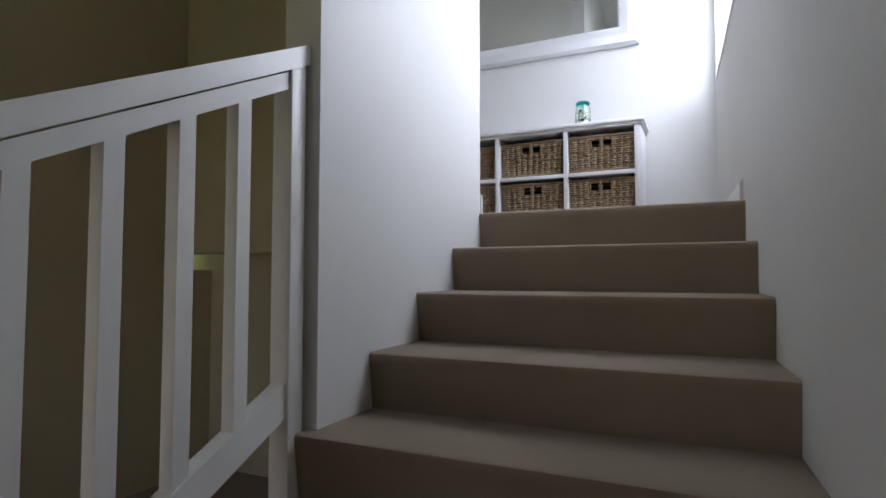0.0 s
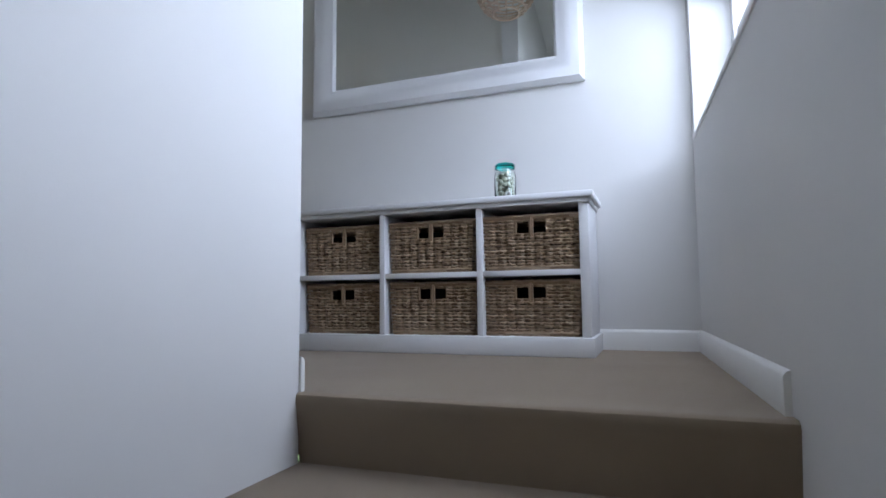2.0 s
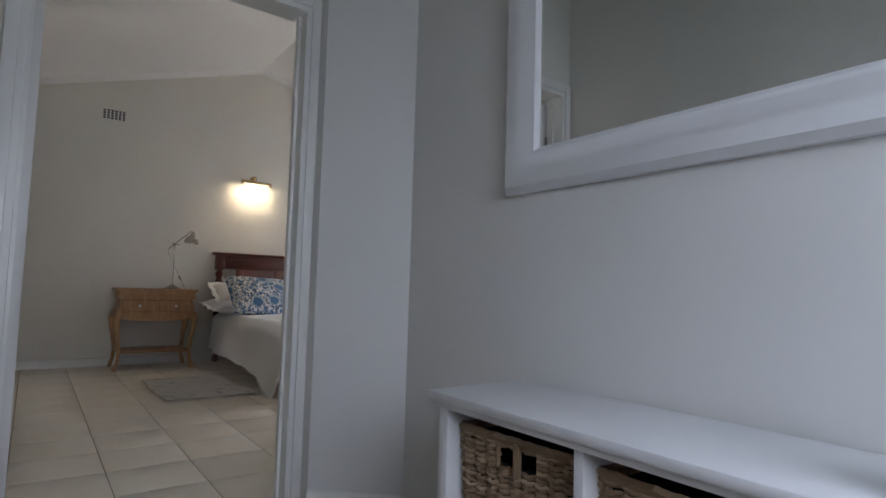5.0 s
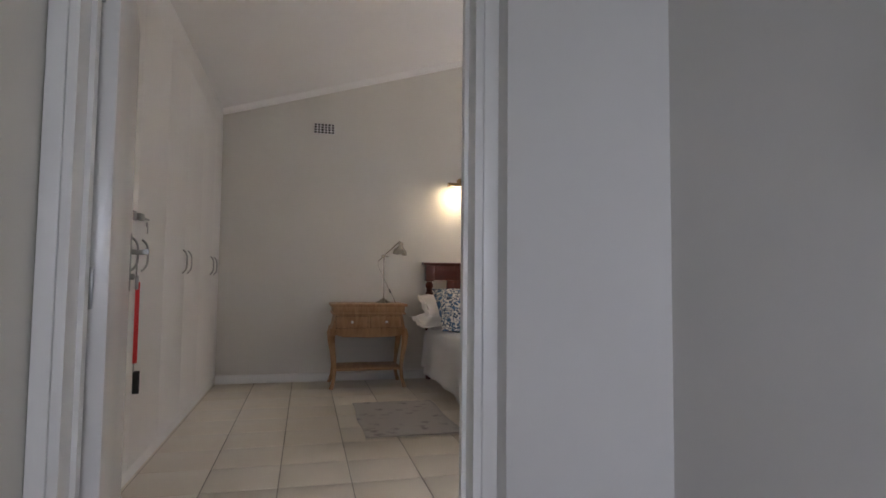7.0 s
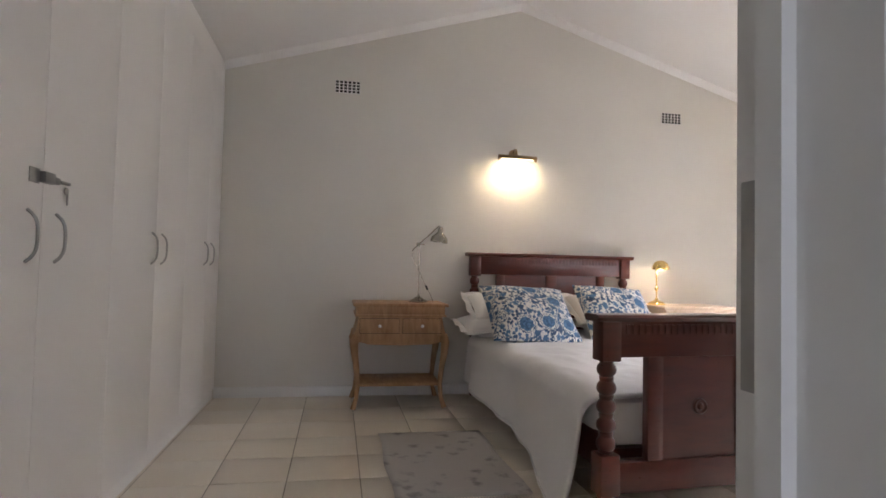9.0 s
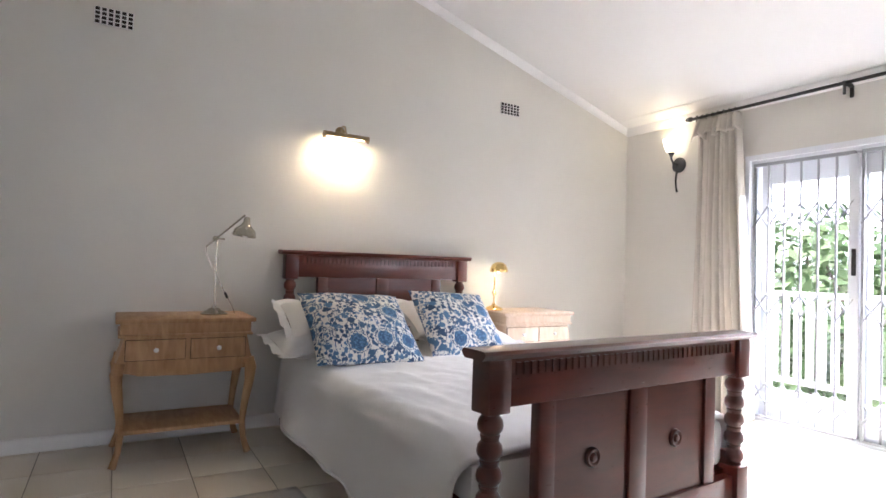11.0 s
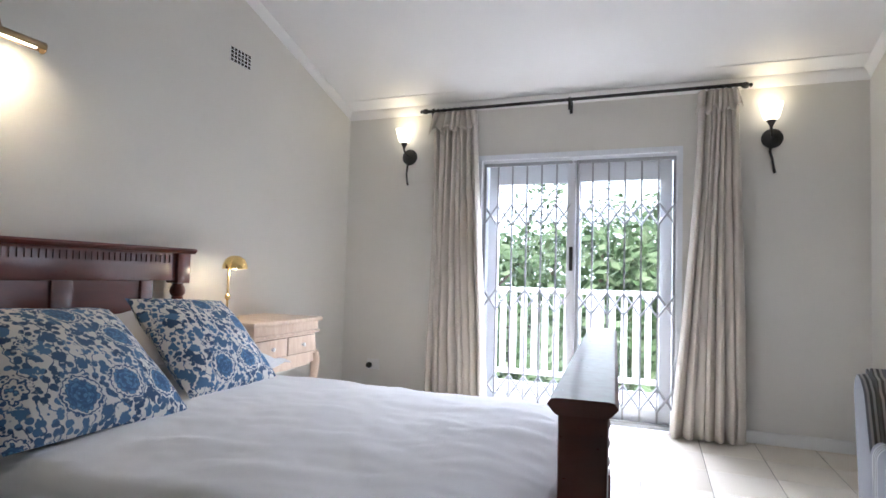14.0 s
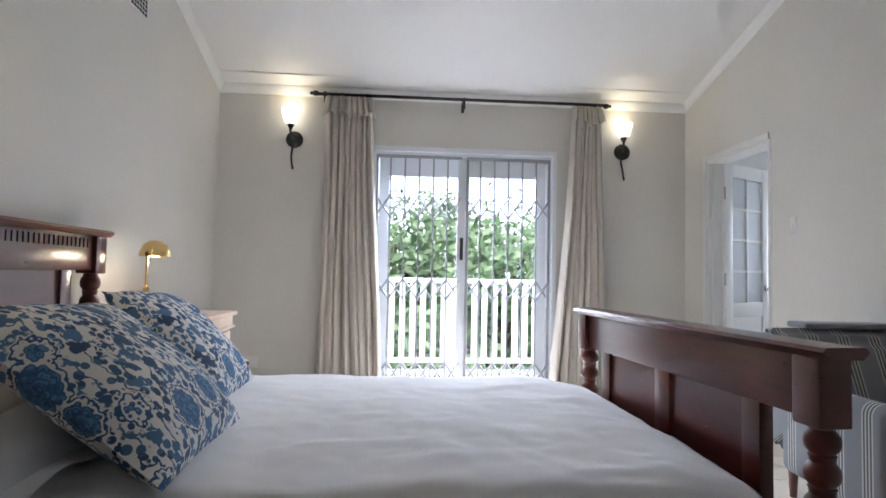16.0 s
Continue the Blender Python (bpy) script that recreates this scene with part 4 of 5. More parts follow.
def duvet_point(u, v):
    """u along the bed from head to foot, v across it; the sides hang down to the hem."""
    x = -0.95 + 2.17 * u
    s = (v - 0.5) * 2
    half = 0.755
    hang = 0.33 + 0.17 * u ** 1.4 + 0.015 * math.sin(u * 8.0 + 1.0)
    top = 0.565 + 0.014 * noise.noise(Vector((x * 2.1, s * 2.2, 0.3))) + 0.010 * noise.noise(Vector((x * 6, s * 5, 2.3))) + 0.011 * max(0.0, noise.noise(Vector((x * 2.0 + s * 3.0, x * 3.0 - s * 9.0, 5.1)))) ** 1.0 + 0.007 * abs(noise.noise(Vector((x * 9 - s * 4, s * 13 + x * 3, 1.7))))
    a = abs(s)
    flat = 0.60
    if a < flat:
        y, z = a / flat * (half - 0.09), top - 0.010 * (a / flat) ** 3
    else:
        t = (a - flat) / (1 - flat)
        drop = t * (hang + 0.09)
        ang = min(1.0, drop / 0.16) * math.pi / 2
        y = half - 0.09 + 0.10 * math.sin(ang) + 0.10 * t * t * (0.6 + 0.4 * math.sin(u * 9 + s))
        z = top - 0.010 - 0.10 * (1 - math.cos(ang)) - max(0.0, drop - 0.16)
        y += 0.010 * math.sin(u * 30 + 1.5 * math.sin(u * 11)) * t * t
    foot = max(0.0, (u - 0.86) / 0.14)
    z -= 0.05 * foot ** 2.2
    return Vector((x, math.copysign(y, s), z))


duvet = thing("duvet", BED, "white linen duvet draped over the bed sides", "duvet")
bm = bmesh.new()
grid(bm, 110, 120, duvet_point)
cover = part("cover", bm, M_LINEN, duvet)
sol = cover.modifiers.new("thickness", "SOLIDIFY")
sol.thickness, sol.offset = 0.018, -1
for side in (0.0, 1.0):
    bm = tube(bmesh.new(), [duvet_point(q, side) for q in np.linspace(0, 1, 80)], 0.007, 6)
    part("piped_hem", bm, M_LINEN, duvet)
part("piped_hem", tube(bmesh.new(), [duvet_point(0.0, q) for q in np.linspace(0, 1, 60)], 0.008, 6), M_LINEN, duvet)


def cushion_mesh(w, h, d, flange=0.0, seed=0, n=26):
    """A stuffed cushion in its own x (width), z (height) plane, pinched at the corners."""
    bm = bmesh.new()
    for side in (-1, 1):
        def f(u, v, side=side):
            a, b = 2 * u - 1, 2 * v - 1
            puff = max(0.0, (1 - abs(a) ** 2.6) * (1 - abs(b) ** 2.6)) ** 0.55
            inx, inz = 1 - 0.045 * (1 - abs(b) ** 1.5), 1 - 0.045 * (1 - abs(a) ** 1.5)
            lump = 1 + 0.18 * noise.noise(Vector((a * 1.6 + seed, b * 1.6, side)))
            return Vector((a * w / 2 * inx, side * d / 2 * puff * lump, b * h / 2 * inz))
        grid(bm, n, n, f)
    bmesh.ops.remove_doubles(bm, verts=bm.verts[:], dist=0.0008)
    if flange:
        for s, t in ((0, -1), (0, 1), (-1, 0), (1, 0)):
            def g(u, v, s=s, t=t):
                e = (2 * u - 1)
                wav = 0.012 * math.sin(u * 17 + s * 2 + seed) * v
                if s:
                    return Vector((s * (w / 2 * 0.97 + flange * v), wav, e * (h / 2 + flange * v * 0.9)))
                return Vector((e * (w / 2 + flange * v * 0.9), wav, t * (h / 2 * 0.97 + flange * v)))
            grid(bm, 20, 3, g)
    return bm


def pillow(at, turn, w, h, d, material, label, category, group, flange=0.0, seed=0):
    ob = part("pillow" if category == "pillow" else "scatter_cushion", cushion_mesh(w, h, d, flange, seed), material)
    ob.matrix_world = pose(*at) @ Euler([radians(a) for a in turn]).to_matrix().to_4x4()
    return tagged(ob, label, category, group)


for i, (x, y, z, tilt, w, h) in enumerate(((-5.36, 5.20, 0.635, 7, 0.70, 0.48), (-5.36, 6.20, 0.635, 7, 0.70, 0.48), (-5.46, 5.27, 0.765, 25, 0.64, 0.44), (-5.46, 6.13, 0.765, 25, 0.64, 0.44))):
    pillow((x, y, z), (-(90 - tilt), 0, 90), w, h, 0.17, M_LINEN, "white oxford pillow with a flat flange stacked at the headboard", "pillow", "bed pillows", 0.05, i)
pillow((-5.09, 5.31, 0.752), (-52, 2, 91), 0.68, 0.60, 0.21, M_FLORAL, "square cushion printed with indigo flowers leaning on the pillows", "cushion", "floral cushions", 0, 5)
pillow((-5.19, 6.07, 0.752), (-46, 3, 91), 0.61, 0.57, 0.19, M_FLORAL, "square cushion printed with indigo flowers leaning on the pillows", "cushion", "floral cushions", 0, 8)

# ---- bedside tables ----


def bedside(at, wood_m, label, w=0.70, d=0.36):
    t = thing("bedside_table", at, label, "bedside table", "bedside tables")
    # local x: out from the wall, y: along the wall; front at x = d
    part("top", boxes((0, d + 0.02, -w / 2 - 0.015, w / 2 + 0.015, 0.775, 0.80), bevel=0.005), wood_m, t)
    part("upper_box", boxes((0.01, d, -w / 2 + 0.01, w / 2 - 0.01, 0.715, 0.775), bevel=0.002), wood_m, t)
    part("moulding", boxes((0, d + 0.012, -w / 2, w / 2, 0.698, 0.715), bevel=0.004), wood_m, t)
    bm = bmesh.new()
    prism(bm, [(-w / 2 + 0.03, 0.698), (w / 2 - 0.03, 0.698), (w / 2 - 0.01, 0.60), (w / 2 + 0.01, 0.545), (w / 2 + 0.008, 0.51), (w / 2 - 0.06, 0.50), (w / 2 - 0.11, 0.485), (0.10, 0.482), (0.0, 0.478), (-0.10, 0.482), (-w / 2 + 0.11, 0.485), (-w / 2 + 0.06, 0.50), (-w / 2 - 0.008, 0.51), (-w / 2 - 0.01, 0.545), (-w / 2 + 0.01, 0.60)], "x", 0.015, d - 0.012)
    part("apron", bm, wood_m, t)
    for s in (-1, 1):
        yc = s * (w / 4 - 0.012)
        # Dark plate slightly larger than the drawer, painting the shade of its gap.
        part("drawer_gap", boxes((d - 0.0125, d - 0.0105, yc - 0.151, yc + 0.151, 0.569, 0.685)), M_DARK, t, "dark plate standing in for the shaded gap round the drawer")
        dr = part("drawer", boxes((d - 0.03, d - 0.004, yc - 0.148, yc + 0.148, 0.572, 0.682), bevel=0.003), wood_m, t)
        part("knob", lathe(bmesh.new(), [(0.006, 0), (0.006, 0.008), (0.013, 0.014), (0.013, 0.020), (0.006, 0.025)], (d - 0.004, yc, 0.628), 14, Matrix.Rotation(radians(90), 3, "Y")), M_WHITE, dr, "white ceramic knob")
    for fx in (0.035, d - 0.025):
        for s in (-1, 1):
            y0 = s * (w / 2 - 0.015)
            k = 1 if fx > 0.1 else -0.3
            pts = [(fx, y0, 0.56), (fx + 0.006 * k, y0 + s * 0.014, 0.50), (fx + 0.004 * k, y0 + s * 0.010, 0.42), (fx - 0.008 * k, y0 - s * 0.008, 0.30), (fx - 0.014 * k, y0 - s * 0.020, 0.18), (fx - 0.002 * k, y0 - s * 0.010, 0.08), (fx + 0.018 * k, y0 + s * 0.014, 0.0)]
            part("cabriole_leg", tube(bmesh.new(), pts, [0.032, 0.034, 0.028, 0.022, 0.019, 0.017, 0.021], 10), wood_m, t)
    part("shelf", boxes((0.03, d - 0.02, -w / 2 + 0.03, w / 2 - 0.03, 0.168, 0.190), bevel=0.003), wood_m, t)
    return t


bedside((WEST + 0.03, 4.375, 0), M_OAK, "limed oak bedside table with two drawers and cabriole legs", 0.70, 0.46)
bedside((WEST + 0.03, 6.93, 0), M_PALEOAK, "bleached oak bedside table with two drawers and white knobs", 0.68, 0.46)

# task lamp on the near table
lp = thing("desk_lamp", (-5.58, 4.535, 0.80), "polished nickel adjustable desk lamp on the oak table", "lamp")
part("base", lathe(bmesh.new(), [(0.078, 0), (0.080, 0.006), (0.066, 0.012), (0.058, 0.020), (0.040, 0.026), (0.032, 0.036), (0.014, 0.042), (0.011, 0.055)], n=28), M_NICKEL, lp)
part("stem", tube(bmesh.new(), [(0, 0, 0.04), (0, 0, 0.465)], 0.006), M_NICKEL, lp)
part("arm", tube(bmesh.new(), [(0.0, -0.06, 0.415), (0.01, 0.158, 0.625)], 0.006), M_NICKEL, lp)
part("joint", lathe(bmesh.new(), [(0.014, -0.012), (0.017, -0.006), (0.017, 0.006), (0.014, 0.012)], (0.003, -0.01, 0.468), 14, Matrix.Rotation(radians(90), 3, "Y")), M_NICKEL, lp)
part("wing_screw", boxes((0.0, 0.008, -0.002, 0.045, 0.461, 0.473), bevel=0.002), M_NICKEL, lp)
part("shade", lathe(bmesh.new(), [(0.010, 0.075), (0.018, 0.07), (0.022, 0.035), (0.034, 0.018), (0.066, -0.012), (0.074, -0.05), (0.070, -0.052), (0.060, -0.018), (0.030, 0.010)], (0.012, 0.163, 0.54), 26, Matrix.Rotation(radians(-8), 3, "X")), M_NICKEL, lp)
part("shade_bulb", lathe(bmesh.new(), [(0.012, 0.0), (0.026, -0.02), (0.024, -0.045), (0.010, -0.056)], (0.012, 0.166, 0.54), 16), M_SHELLWHITE, lp)
cord = [(0.0, -0.06, 0.415), (0.0, -0.058, 0.37), (0.003, -0.01, 0.27), (0.0, 0.055, 0.14), (-0.01, 0.10, 0.06), (-0.02, 0.125, 0.004), (-0.12, 0.14, 0.003)]
part("cord", tube(bmesh.new(), cord, 0.0026, 6), M_NICKEL, lp)
part("cord_switch", tube(bmesh.new(), [(0.001, 0.058, 0.135), (-0.004, 0.076, 0.10)], 0.008, 8), M_IRON, lp, "black inline switch")

# brass lamp on the far table
lb = thing("brass_lamp", (-5.62, 6.675, 0.80), "small polished brass bedside lamp with domed shade, lit", "lamp")
part("base", lathe(bmesh.new(), [(0.072, 0), (0.074, 0.01), (0.060, 0.022), (0.040, 0.030), (0.018, 0.040), (0.010, 0.056)], n=26), M_BRASS, lb)
part("stem", lathe(bmesh.new(), [(0.007, 0.05), (0.007, 0.12), (0.016, 0.13), (0.016, 0.15), (0.007, 0.16), (0.006, 0.33)], n=14), M_BRASS, lb)
part("dome", lathe(bmesh.new(), [(0.004, 0.392), (0.03, 0.388), (0.056, 0.37), (0.072, 0.335), (0.075, 0.31), (0.072, 0.31), (0.068, 0.335), (0.052, 0.366), (0.028, 0.383)], (0.03, 0.02, 0), 26), M_BRASS, lb)
part("bulb", lathe(bmesh.new(), [(0.008, 0.345), (0.020, 0.33), (0.020, 0.318), (0.008, 0.306)], (0.03, 0.02, 0), 14), M_BULB, lb, "glowing bulb")
lamp("brass_lamp_light", "POINT", 1.6, (1, 0.80, 0.48), pose(-5.59, 6.695, 1.085), size=0.02)

# ---- picture light over the bed ----
pl = thing("picture_light", (WEST, 5.39, 2.065), "antique brass picture light glowing on the wall above the bed", "wall light")
part("back_plate", lathe(bmesh.new(), [(0.036, 0), (0.036, 0.01), (0.022, 0.018)], (0.0, 0, 0.045), 20, Matrix.Rotation(radians(90), 3, "Y")), M_BRONZE, pl)
part("arm", tube(bmesh.new(), [(0.01, 0, 0.045), (0.06, 0, 0.075), (0.11, 0, 0.06), (0.14, 0, 0.0)], 0.007), M_BRONZE, pl)
bm = bmesh.new()
grid(bm, 16, 1, lambda u, v: Vector((0.145 + 0.026 * math.cos(radians(-30 + 240 * u)), -0.165 + 0.33 * v, -0.02 + 0.026 * math.sin(radians(-30 + 240 * u)))))
sh = part("trough_shade", bm, M_BRONZE, pl)
sm = sh.modifiers.new("thickness", "SOLIDIFY")
sm.thickness = 0.003
part("end_cap", lathe(bmesh.new(), [(0.027, 0), (0.027, 0.004)], (0.145, -0.169, -0.02), 16, Matrix.Rotation(radians(-90), 3, "X")), M_BRONZE, pl)
part("end_cap", lathe(bmesh.new(), [(0.027, 0), (0.027, 0.004)], (0.145, 0.165, -0.02), 16, Matrix.Rotation(radians(-90), 3, "X")), M_BRONZE, pl)
part("tube_bulb", tube(bmesh.new(), [(0.142, -0.14, -0.022), (0.142, 0.14, -0.022)], 0.009, 8), M_BULB, pl, "glowing tube bulb")
lamp("picture_light_glow", "AREA", 2.3, (1, 0.78, 0.45), look((WEST + 0.135, 5.39, 2.02), (WEST + 0.02, 5.39, 1.775)), size=(0.30, 0.02))

# ---- wall sconces ----


def sconce(x, tail):
    s = thing("wall_sconce", (x, NORTH, 2.14), "black iron wall sconce with a glowing frosted glass shade", "wall light", "wall sconces")
    part("back_plate", lathe(bmesh.new(), [(0.070, 0), (0.070, 0.010), (0.055, 0.022), (0.02, 0.028)], (0, 0, 0), 24, Matrix.Rotation(radians(90), 3, "X")), M_IRON, s)
    part("arm", tube(bmesh.new(), [(0, -0.02, 0), (-0.012, -0.07, 0.01), (-0.02, -0.09, 0.05), (-0.02, -0.09, 0.08)], 0.009), M_IRON, s)
    part("cup", lathe(bmesh.new(), [(0.010, 0.055), (0.012, 0.070), (0.030, 0.105), (0.034, 0.108)], (-0.02, -0.09, 0), 18), M_IRON, s)
    part("shade", lathe(bmesh.new(), [(0.026, 0.105), (0.048, 0.125), (0.060, 0.165), (0.076, 0.225), (0.073, 0.225), (0.056, 0.165), (0.044, 0.128), (0.022, 0.110)], (-0.02, -0.09, 0), 24), M_SHADE, s, "glowing frosted tulip shade")
    part("tail", tube(bmesh.new(), [(-0.01, -0.018, -0.05), (-0.016, -0.022, -0.10), (-0.022 + tail, -0.022, -0.15), (-0.014 + tail, -0.022, -0.21), (-0.006 + tail, -0.020, -0.25)], [0.009, 0.009, 0.008, 0.008, 0.010]), M_IRON, s)
    lamp("sconce_light", "POINT", 0.5, (1, 0.86, 0.60), pose(x - 0.02, NORTH - 0.09, 2.40), size=0.04)


sconce(-5.225, 0.0)
sconce(-2.42, 0.02)

# ---- curtain rod and curtains ----
rod = thing("curtain_rod", (0, 8.33, 2.505), "black iron curtain rod with ball finials and rings", "curtain rod")
part("rod", tube(bmesh.new(), [(-5.03, 0, 0), (-2.62, 0, 0.012)], 0.013, 10), M_IRON, rod)
for x in (-5.05, -2.60):
    part("finial", lathe(bmesh.new(), [(0.006, -0.03), (0.020, -0.018), (0.024, 0), (0.018, 0.018), (0.010, 0.024), (0.016, 0.034), (0.006, 0.045)], (x, 0, 0.004), 14, Matrix.Rotation(radians(90 if x > -4 else -90), 3, "Y")), M_IRON, rod)
for x in (-4.97, -3.825, -2.70):
    part("bracket", boxes((x - 0.010, x + 0.010, -0.016, 0.10, -0.012, 0.012), (x - 0.012, x + 0.012, 0.085, 0.10, -0.08, 0.04), (x - 0.010, x + 0.010, -0.018, -0.012, -0.08, 0.02), bevel=0.002), M_IRON, rod)
for x in [-4.93 + 0.05 * i for i in range(7)] + [-2.88 + 0.045 * i for i in range(6)]:
    part("ring", tube(bmesh.new(), [(x, 0.021 * math.cos(a), 0.004 + 0.021 * math.sin(a) - 0.006) for a in np.linspace(0, 6.28, 15)], 0.003, 5), M_IRON, rod)


def curtain(x0, x1, b0, b1, seed, folds):
    """Drawn-back curtain from the rod to the floor; x0..x1 at the top, b0..b1 at the floor."""
    c = thing("curtain", (0, 8.33, 0), "cream linen curtain with a short frilled heading drawn aside", "curtain", "curtains")

    def f(u, v):
        w = v ** 1.2
        x = (x0 + (x1 - x0) * u) * (1 - w) + (b0 + (b1 - b0) * u) * w
        ph = u * folds * 2 * math.pi + 0.9 * math.sin(2.3 * u * 3 + seed) + 0.5 * math.sin(v * 2.5 + seed)
        amp = 0.026 + 0.030 * v
        y = amp * math.sin(ph) + 0.35 * amp * math.sin(1.7 * ph + seed + v * 2)
        x += 0.012 * math.cos(ph) * (0.5 + v) + 0.012 * math.sin(v * 4 + u * 5)
        return Vector((x, min(0.08, y - 0.01), 2.475 - 2.465 * v))
    bm = bmesh.new()
    grid(bm, folds * 14, 40, f)
    d = part("drape", bm, M_CURTAIN, c)
    bm = bmesh.new()

    def g(u, v):
        p = f(u, 0.075 * v)
        hem = 0.022 * math.sin(u * folds * 6.283 * 0.5 + seed) + 0.012 * math.sin(u * 31)
        mid = (x0 + x1) / 2
        return Vector((mid + (p.x - mid) * (1.0 + 0.14 * v), p.y - 0.016 - 0.050 * v ** 0.7, 2.482 - (0.16 + hem) * v))
    grid(bm, folds * 12, 6, g)
    h = part("heading_frill", bm, M_CURTAIN, c)
    for o in (d, h):
        so = o.modifiers.new("thickness", "SOLIDIFY")
        so.thickness = 0.003


curtain(-4.97, -4.575, -4.98, -4.47, 1.0, 8)
curtain(-2.91, -2.64, -3.08, -2.62, 2.4, 7)

# ---- vents, sockets, switch ----


def vent(y0, z0, w, h):
    v = thing("air_vent", (WEST, y0, z0), "cream perforated air vent set in the wall", "vent", "air vents")
    part("face_plate", boxes((0, 0.008, 0, w, 0, h), bevel=0.002), M_WHITE, v)
    for i in range(6):
        for j in range(4):
            y, z = w * (i + 0.5) / 6, h * (j + 0.5) / 4
            # Near-black block on the plate, painting the shade of a hole.
            part("vent_hole", boxes((0.0065, 0.0092, y - 0.012, y + 0.012, z - 0.0095, z + 0.0095)), M_DARK, v)


vent(3.82, 2.54, 0.21, 0.105)
vent(6.84, 2.49, 0.20, 0.10)
so = thing("wall_socket", (-5.52, NORTH, 0.30), "white wall socket with a black plug", "socket")
part("face_plate", boxes((-0.06, 0.06, -0.010, 0, -0.04, 0.05), bevel=0.003), M_WHITE, so)
part("plug", lathe(bmesh.new(), [(0.026, 0), (0.026, 0.02), (0.016, 0.04)], (-0.035, -0.010, -0.005), 16, Matrix.Rotation(radians(90), 3, "X")), M_IRON, so, "black plug")
sw = thing("light_switch", (EAST, 7.085, 1.40), "white slim light switch plate", "light switch")
part("face_plate", boxes((-0.008, 0, -0.024, 0.024, -0.055, 0.055), bevel=0.002), M_WHITE, sw)
part("rocker", boxes((-0.012, -0.008, -0.008, 0.008, -0.012, 0.012), bevel=0.001), M_WHITE, sw)

# ---- bathroom beyond its door ----
fixed("wall_bath_north", boxes((-1.70, 0.9, 8.5, 8.63, -0.1, 0.9), (-1.70, 0.9, 8.5, 8.63, 1.9, 2.7), (-1.70, -0.7, 8.5, 8.63, 0.9, 1.9), (0.2, 0.9, 8.5, 8.63, 0.9, 1.9)), M_CEIL)
fixed("wall_bath_east", boxes((0.9, 1.1, 4.75, 8.63, -0.1, 3.1)), M_CEIL)
fixed("floor_bath", boxes((-1.70, 0.9, 4.75, 8.5, -0.1, -0.004)), M_DECK)
fixed("ceiling_bath", boxes((-1.70, 1.1, 4.75, 8.63, 2.45, 2.55)), M_CEIL)
bd = tagged(thing("door_2", (-1.72, 8.05, 0), "white half-glazed bathroom door with eight panes standing ajar", "door", turn=27), kind="structure")
DW = 0.64
part("stile", boxes((0, 0.10, -0.02, 0.02, 0.01, 2.0), bevel=0.003), M_TRIM, bd)
part("stile", boxes((DW - 0.10, DW, -0.02, 0.02, 0.01, 2.0), bevel=0.003), M_TRIM, bd)
for a, b in ((1.89, 2.0), (0.74, 0.86), (0.01, 0.20)):
    part("rail", boxes((0.10, DW - 0.10, -0.019, 0.019, a, b), bevel=0.002), M_TRIM, bd)
part("lower_panel", boxes((0.10, DW - 0.10, -0.008, 0.008, 0.20, 0.74)), M_TRIM, bd)
part("glazing_bar", boxes((DW / 2 - 0.012, DW / 2 + 0.012, -0.015, 0.015, 0.86, 1.89), bevel=0.002), M_TRIM, bd)
zz = [0.86 + i * 0.2575 for i in range(5)]
for z in zz[1:4]:
    part("glazing_bar", boxes((0.10, DW / 2 - 0.012, -0.014, 0.014, z - 0.011, z + 0.011), (DW / 2 + 0.012, DW - 0.10, -0.014, 0.014, z - 0.011, z + 0.011)), M_TRIM, bd)
for z0, z1 in zip(zz, zz[1:]):
    for a, b in ((0.10, DW / 2 - 0.012), (DW / 2 + 0.012, DW - 0.10)):
        part("pane", boxes((a, b, -0.003, 0.003, z0 + 0.005, z1 - 0.005)), M_FROST, bd, "frosted glass pane")
kn = part("knob_rose", lathe(bmesh.new(), [(0.026, 0), (0.026, 0.006), (0.012, 0.012), (0.012, 0.03), (0.026, 0.045), (0.026, 0.055), (0.01, 0.066)], (DW - 0.05, -0.02, 0.98), 18, Matrix.Rotation(radians(90), 3, "X")), M_CHROME, bd, "chrome door knob")
for z in (0.25, 1.05, 1.75):
    part("hinge", boxes((-0.012, 0.0, -0.022, -0.012, z - 0.05, z + 0.05), bevel=0.002), M_CHROME, bd)

# ---- armchair ----
ch = thing("armchair", (-2.17, 6.02, 0), "striped grey and cream upholstered armchair by the wall", "armchair", turn=-4)


def uvmap(ob, fu):
    me = ob.data
    lay = me.uv_layers.new(name="UVMap")
    for lp_ in me.loops:
        lay.data[lp_.index].uv = fu(me.vertices[lp_.vertex_index].co)


def soft(x0, x1, y0, y1, z0, z1, r):
    return boxes((x0, x1, y0, y1, z0, z1)) if not r else box(bmesh.new(), x0, x1, y0, y1, z0, z1, bevel=r, seg=5)


# local: x across, y front to back (back at +y), the chair faces local -y
for nm, dims, fu in (("seat_base", (-0.30, 0.30, -0.38, 0.34, 0.13, 0.30, 0.03), lambda p: (p.x, p.z)),
                     ("seat_cushion", (-0.245, 0.245, -0.42, 0.22, 0.29, 0.43, 0.055), lambda p: (p.x, p.y)),
                     ("arm", (-0.34, -0.235, -0.36, 0.30, 0.13, 0.58, 0.05), lambda p: (p.y + 0.05, p.z)),
                     ("arm", (0.235, 0.34, -0.36, 0.30, 0.13, 0.58, 0.05), lambda p: (p.y + 0.05, p.z))):
    o = part(nm, soft(*dims), M_STRIPE, ch)
    uvmap(o, fu)
bm = bmesh.new()
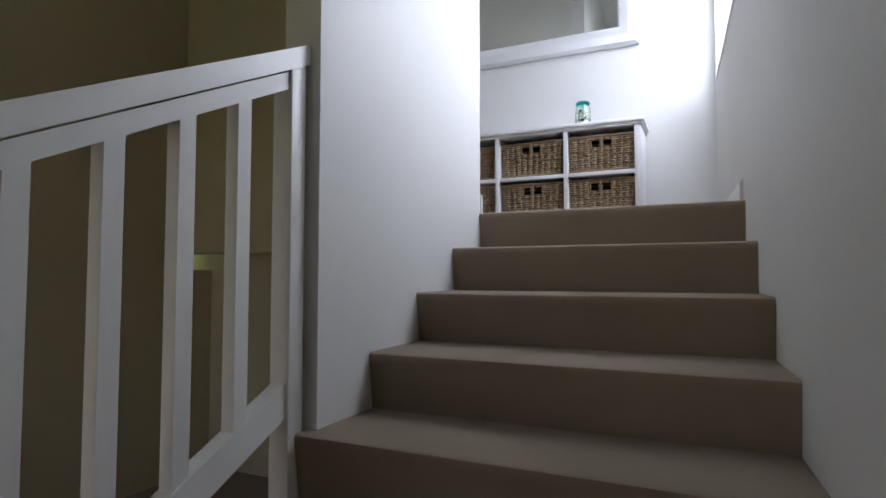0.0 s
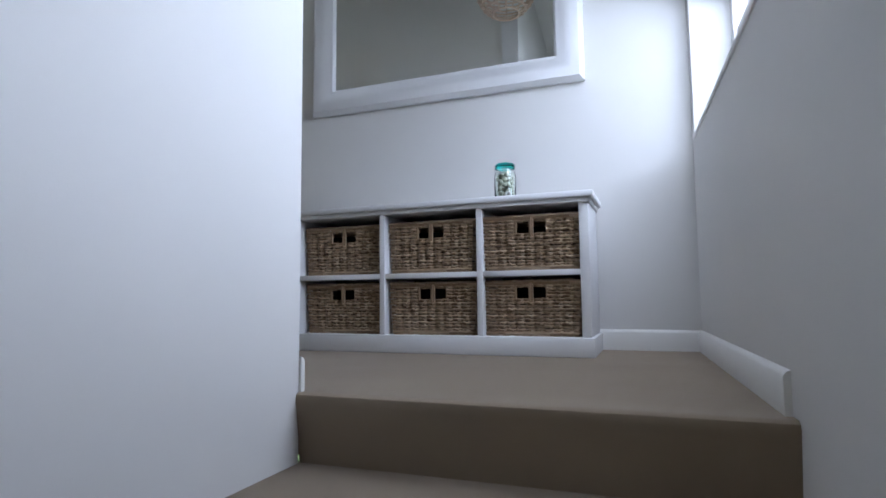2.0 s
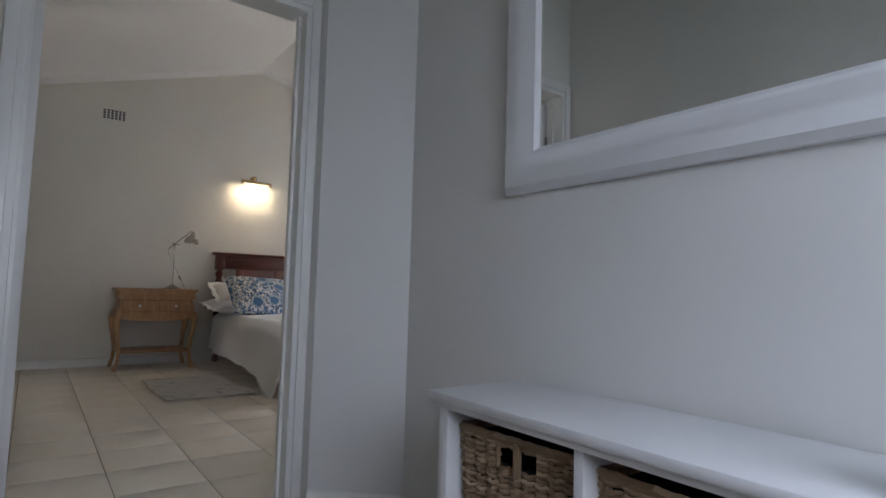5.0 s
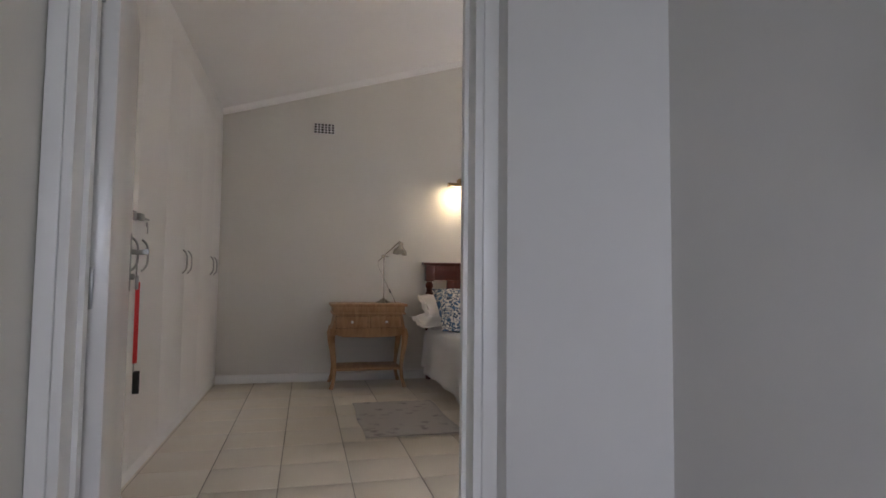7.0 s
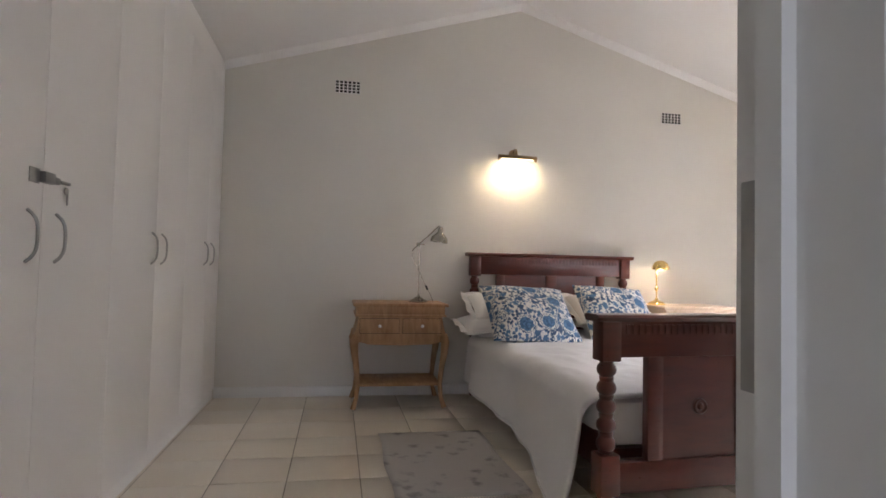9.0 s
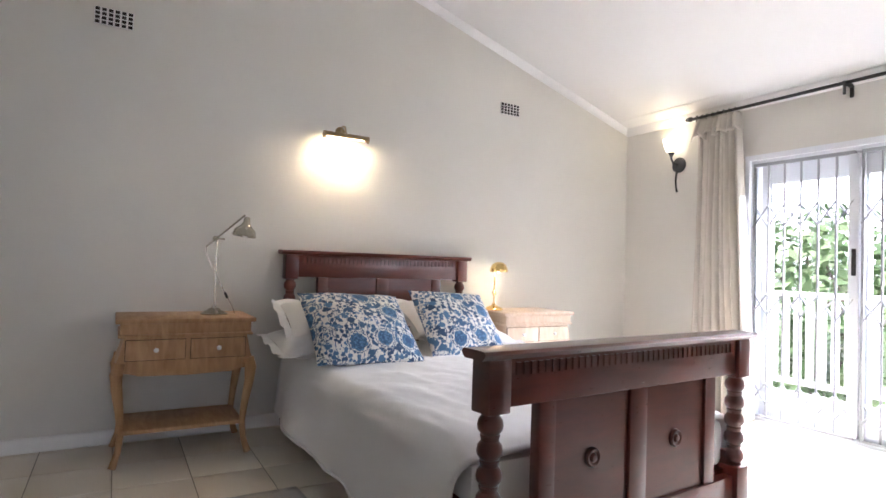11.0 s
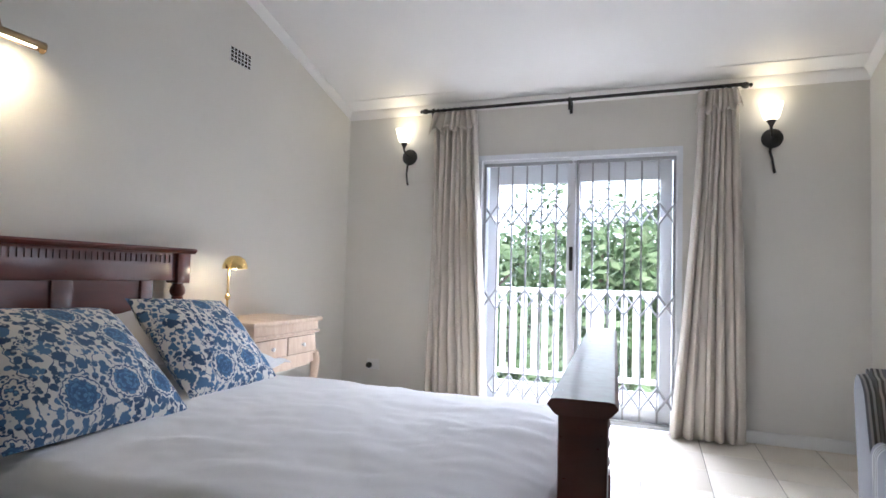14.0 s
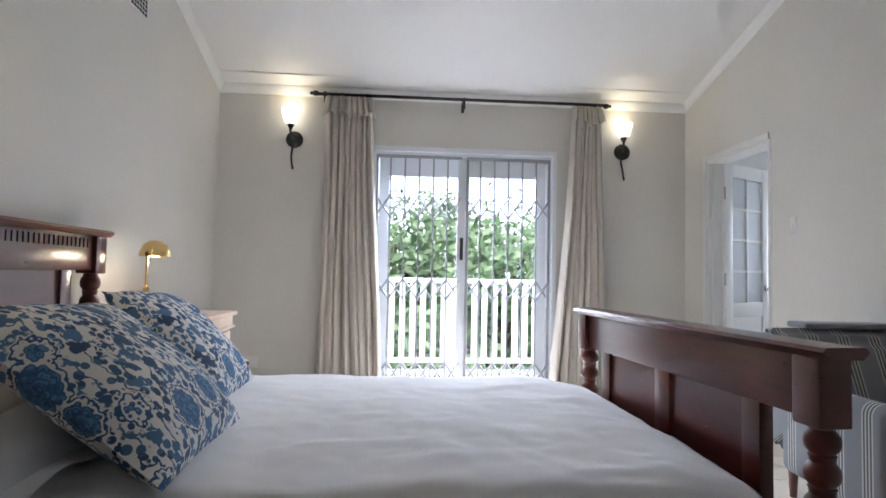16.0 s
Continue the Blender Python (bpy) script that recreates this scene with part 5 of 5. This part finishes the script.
prism(bm, [(0.16, 0.40), (0.20, 0.32), (0.36, 0.20), (0.44, 0.30), (0.51, 0.71), (0.49, 0.78), (0.43, 0.817), (0.36, 0.80), (0.30, 0.75)], "x", -0.34, 0.34)
bmesh.ops.bevel(bm, geom=bm.edges[:], offset=0.035, segments=4, affect="EDGES")
o = part("backrest", bm, M_STRIPE, ch)
uvmap(o, lambda p: (p.x + 0.09, p.z))
for x in (-0.27, 0.27):
    for y in (-0.32, 0.30):
        part("leg", lathe(bmesh.new(), [(0.016, 0), (0.024, 0.14)], (x, y, 0), 12), M_MAHOG, ch, "dark turned leg")
bl = part("throw_blanket", soft(-0.16, 0.28, 0.36, 0.52, 0.755, 0.785, 0.012), M_TOWEL)
bl.matrix_world = pose(-2.17, 6.02, 0.052, 0, 0, -4)
tagged(bl, "folded dark grey blanket on the back of the armchair", "blanket")

# ---- rug ----
rg = thing("bedside_rug", (-4.17, 4.50, 0.0), "faded grey patterned bedside rug with fringed ends", "rug", turn=0)
bm = bmesh.new()
grid(bm, 24, 16, lambda u, v: Vector((-0.52 + 1.04 * u, -0.33 + 0.66 * v + 0.008 * math.sin(u * 9), 0.008 + 0.002 * noise.noise(Vector((u * 8, v * 8, 0))))))
rp = part("rug_field", bm, M_RUG, rg)
sm = rp.modifiers.new("thickness", "SOLIDIFY")
sm.thickness, sm.offset = 0.006, -1
for s in (-1, 1):
    bm = bmesh.new()
    for i in range(46):
        y = -0.32 + 0.64 * i / 45
        tube(bm, [(s * 0.518, y, 0.006), (s * (0.545 + 0.006 * math.sin(i * 3.1)), y + 0.004 * math.sin(i * 5.0), 0.003)], 0.0018, 4)
    part("fringe", bm, M_RUG, rg)

# ---- wicker pendant over the stairs ----
ORIGIN = STAIR_HALL
pd = thing("wicker_pendant", PENDANT, "round woven wicker pendant lampshade hanging over the stairs", "pendant lamp")
bm = bmesh.new()
for k in range(13):
    z = -0.17 + 0.34 * k / 12
    r = 0.19 * math.sqrt(max(0.05, 1 - (z / 0.19) ** 2))
    tube(bm, [((r + 0.006 * math.sin(i * 3.14 + k)) * math.cos(i * 0.2094), (r + 0.006 * math.sin(i * 3.14 + k)) * math.sin(i * 0.2094), z) for i in range(31)], 0.007, 5)
for i in range(14):
    a = i * 0.4488
    tube(bm, [(0.19 * math.cos(b) * math.cos(a), 0.19 * math.cos(b) * math.sin(a), 0.19 * math.sin(b)) for b in np.linspace(-1.1, 1.1, 12)], 0.005, 5)
part("shade", bm, M_PALEOAK, pd)
part("flex", tube(bmesh.new(), [(0, 0, 0.17), (0, 0, roof(PENDANT[1] + ORIGIN.y) - PENDANT[2])], 0.004, 6), M_WHITE, pd)
part("bulb_holder", lathe(bmesh.new(), [(0.018, 0.06), (0.02, 0.16), (0.012, 0.18)], n=12), M_WHITE, pd)

# ---- floor tiles ----
ORIGIN = BEDROOM
TS = 0.362
tile_me = None
floor_ob = bpy.data.objects["floor_bedroom"]
for i in range(-1, 13):
    for j in range(0, 17):
        x0, y0 = -5.785 + i * TS, 2.945 - TS + j * TS
        xa, xb, ya, yb = max(x0, WEST + 0.001), min(x0 + TS - 0.005, EAST2 - 0.001), max(y0, 2.86), min(y0 + TS - 0.005, NORTH - 0.001)
        if xb - xa < 0.02 or yb - ya < 0.02:
            continue
        whole = xb - xa > TS - 0.006 and yb - ya > TS - 0.006
        if whole and tile_me:
            o = new("tile", tile_me)
        else:
            o = part("tile", boxes((0, xb - xa, 0, yb - ya, 0, 0.004), bevel=0.0012), M_TILE)
            if whole:
                tile_me = o.data
        o.parent = floor_ob
        o.location = (xa, ya, -0.004)
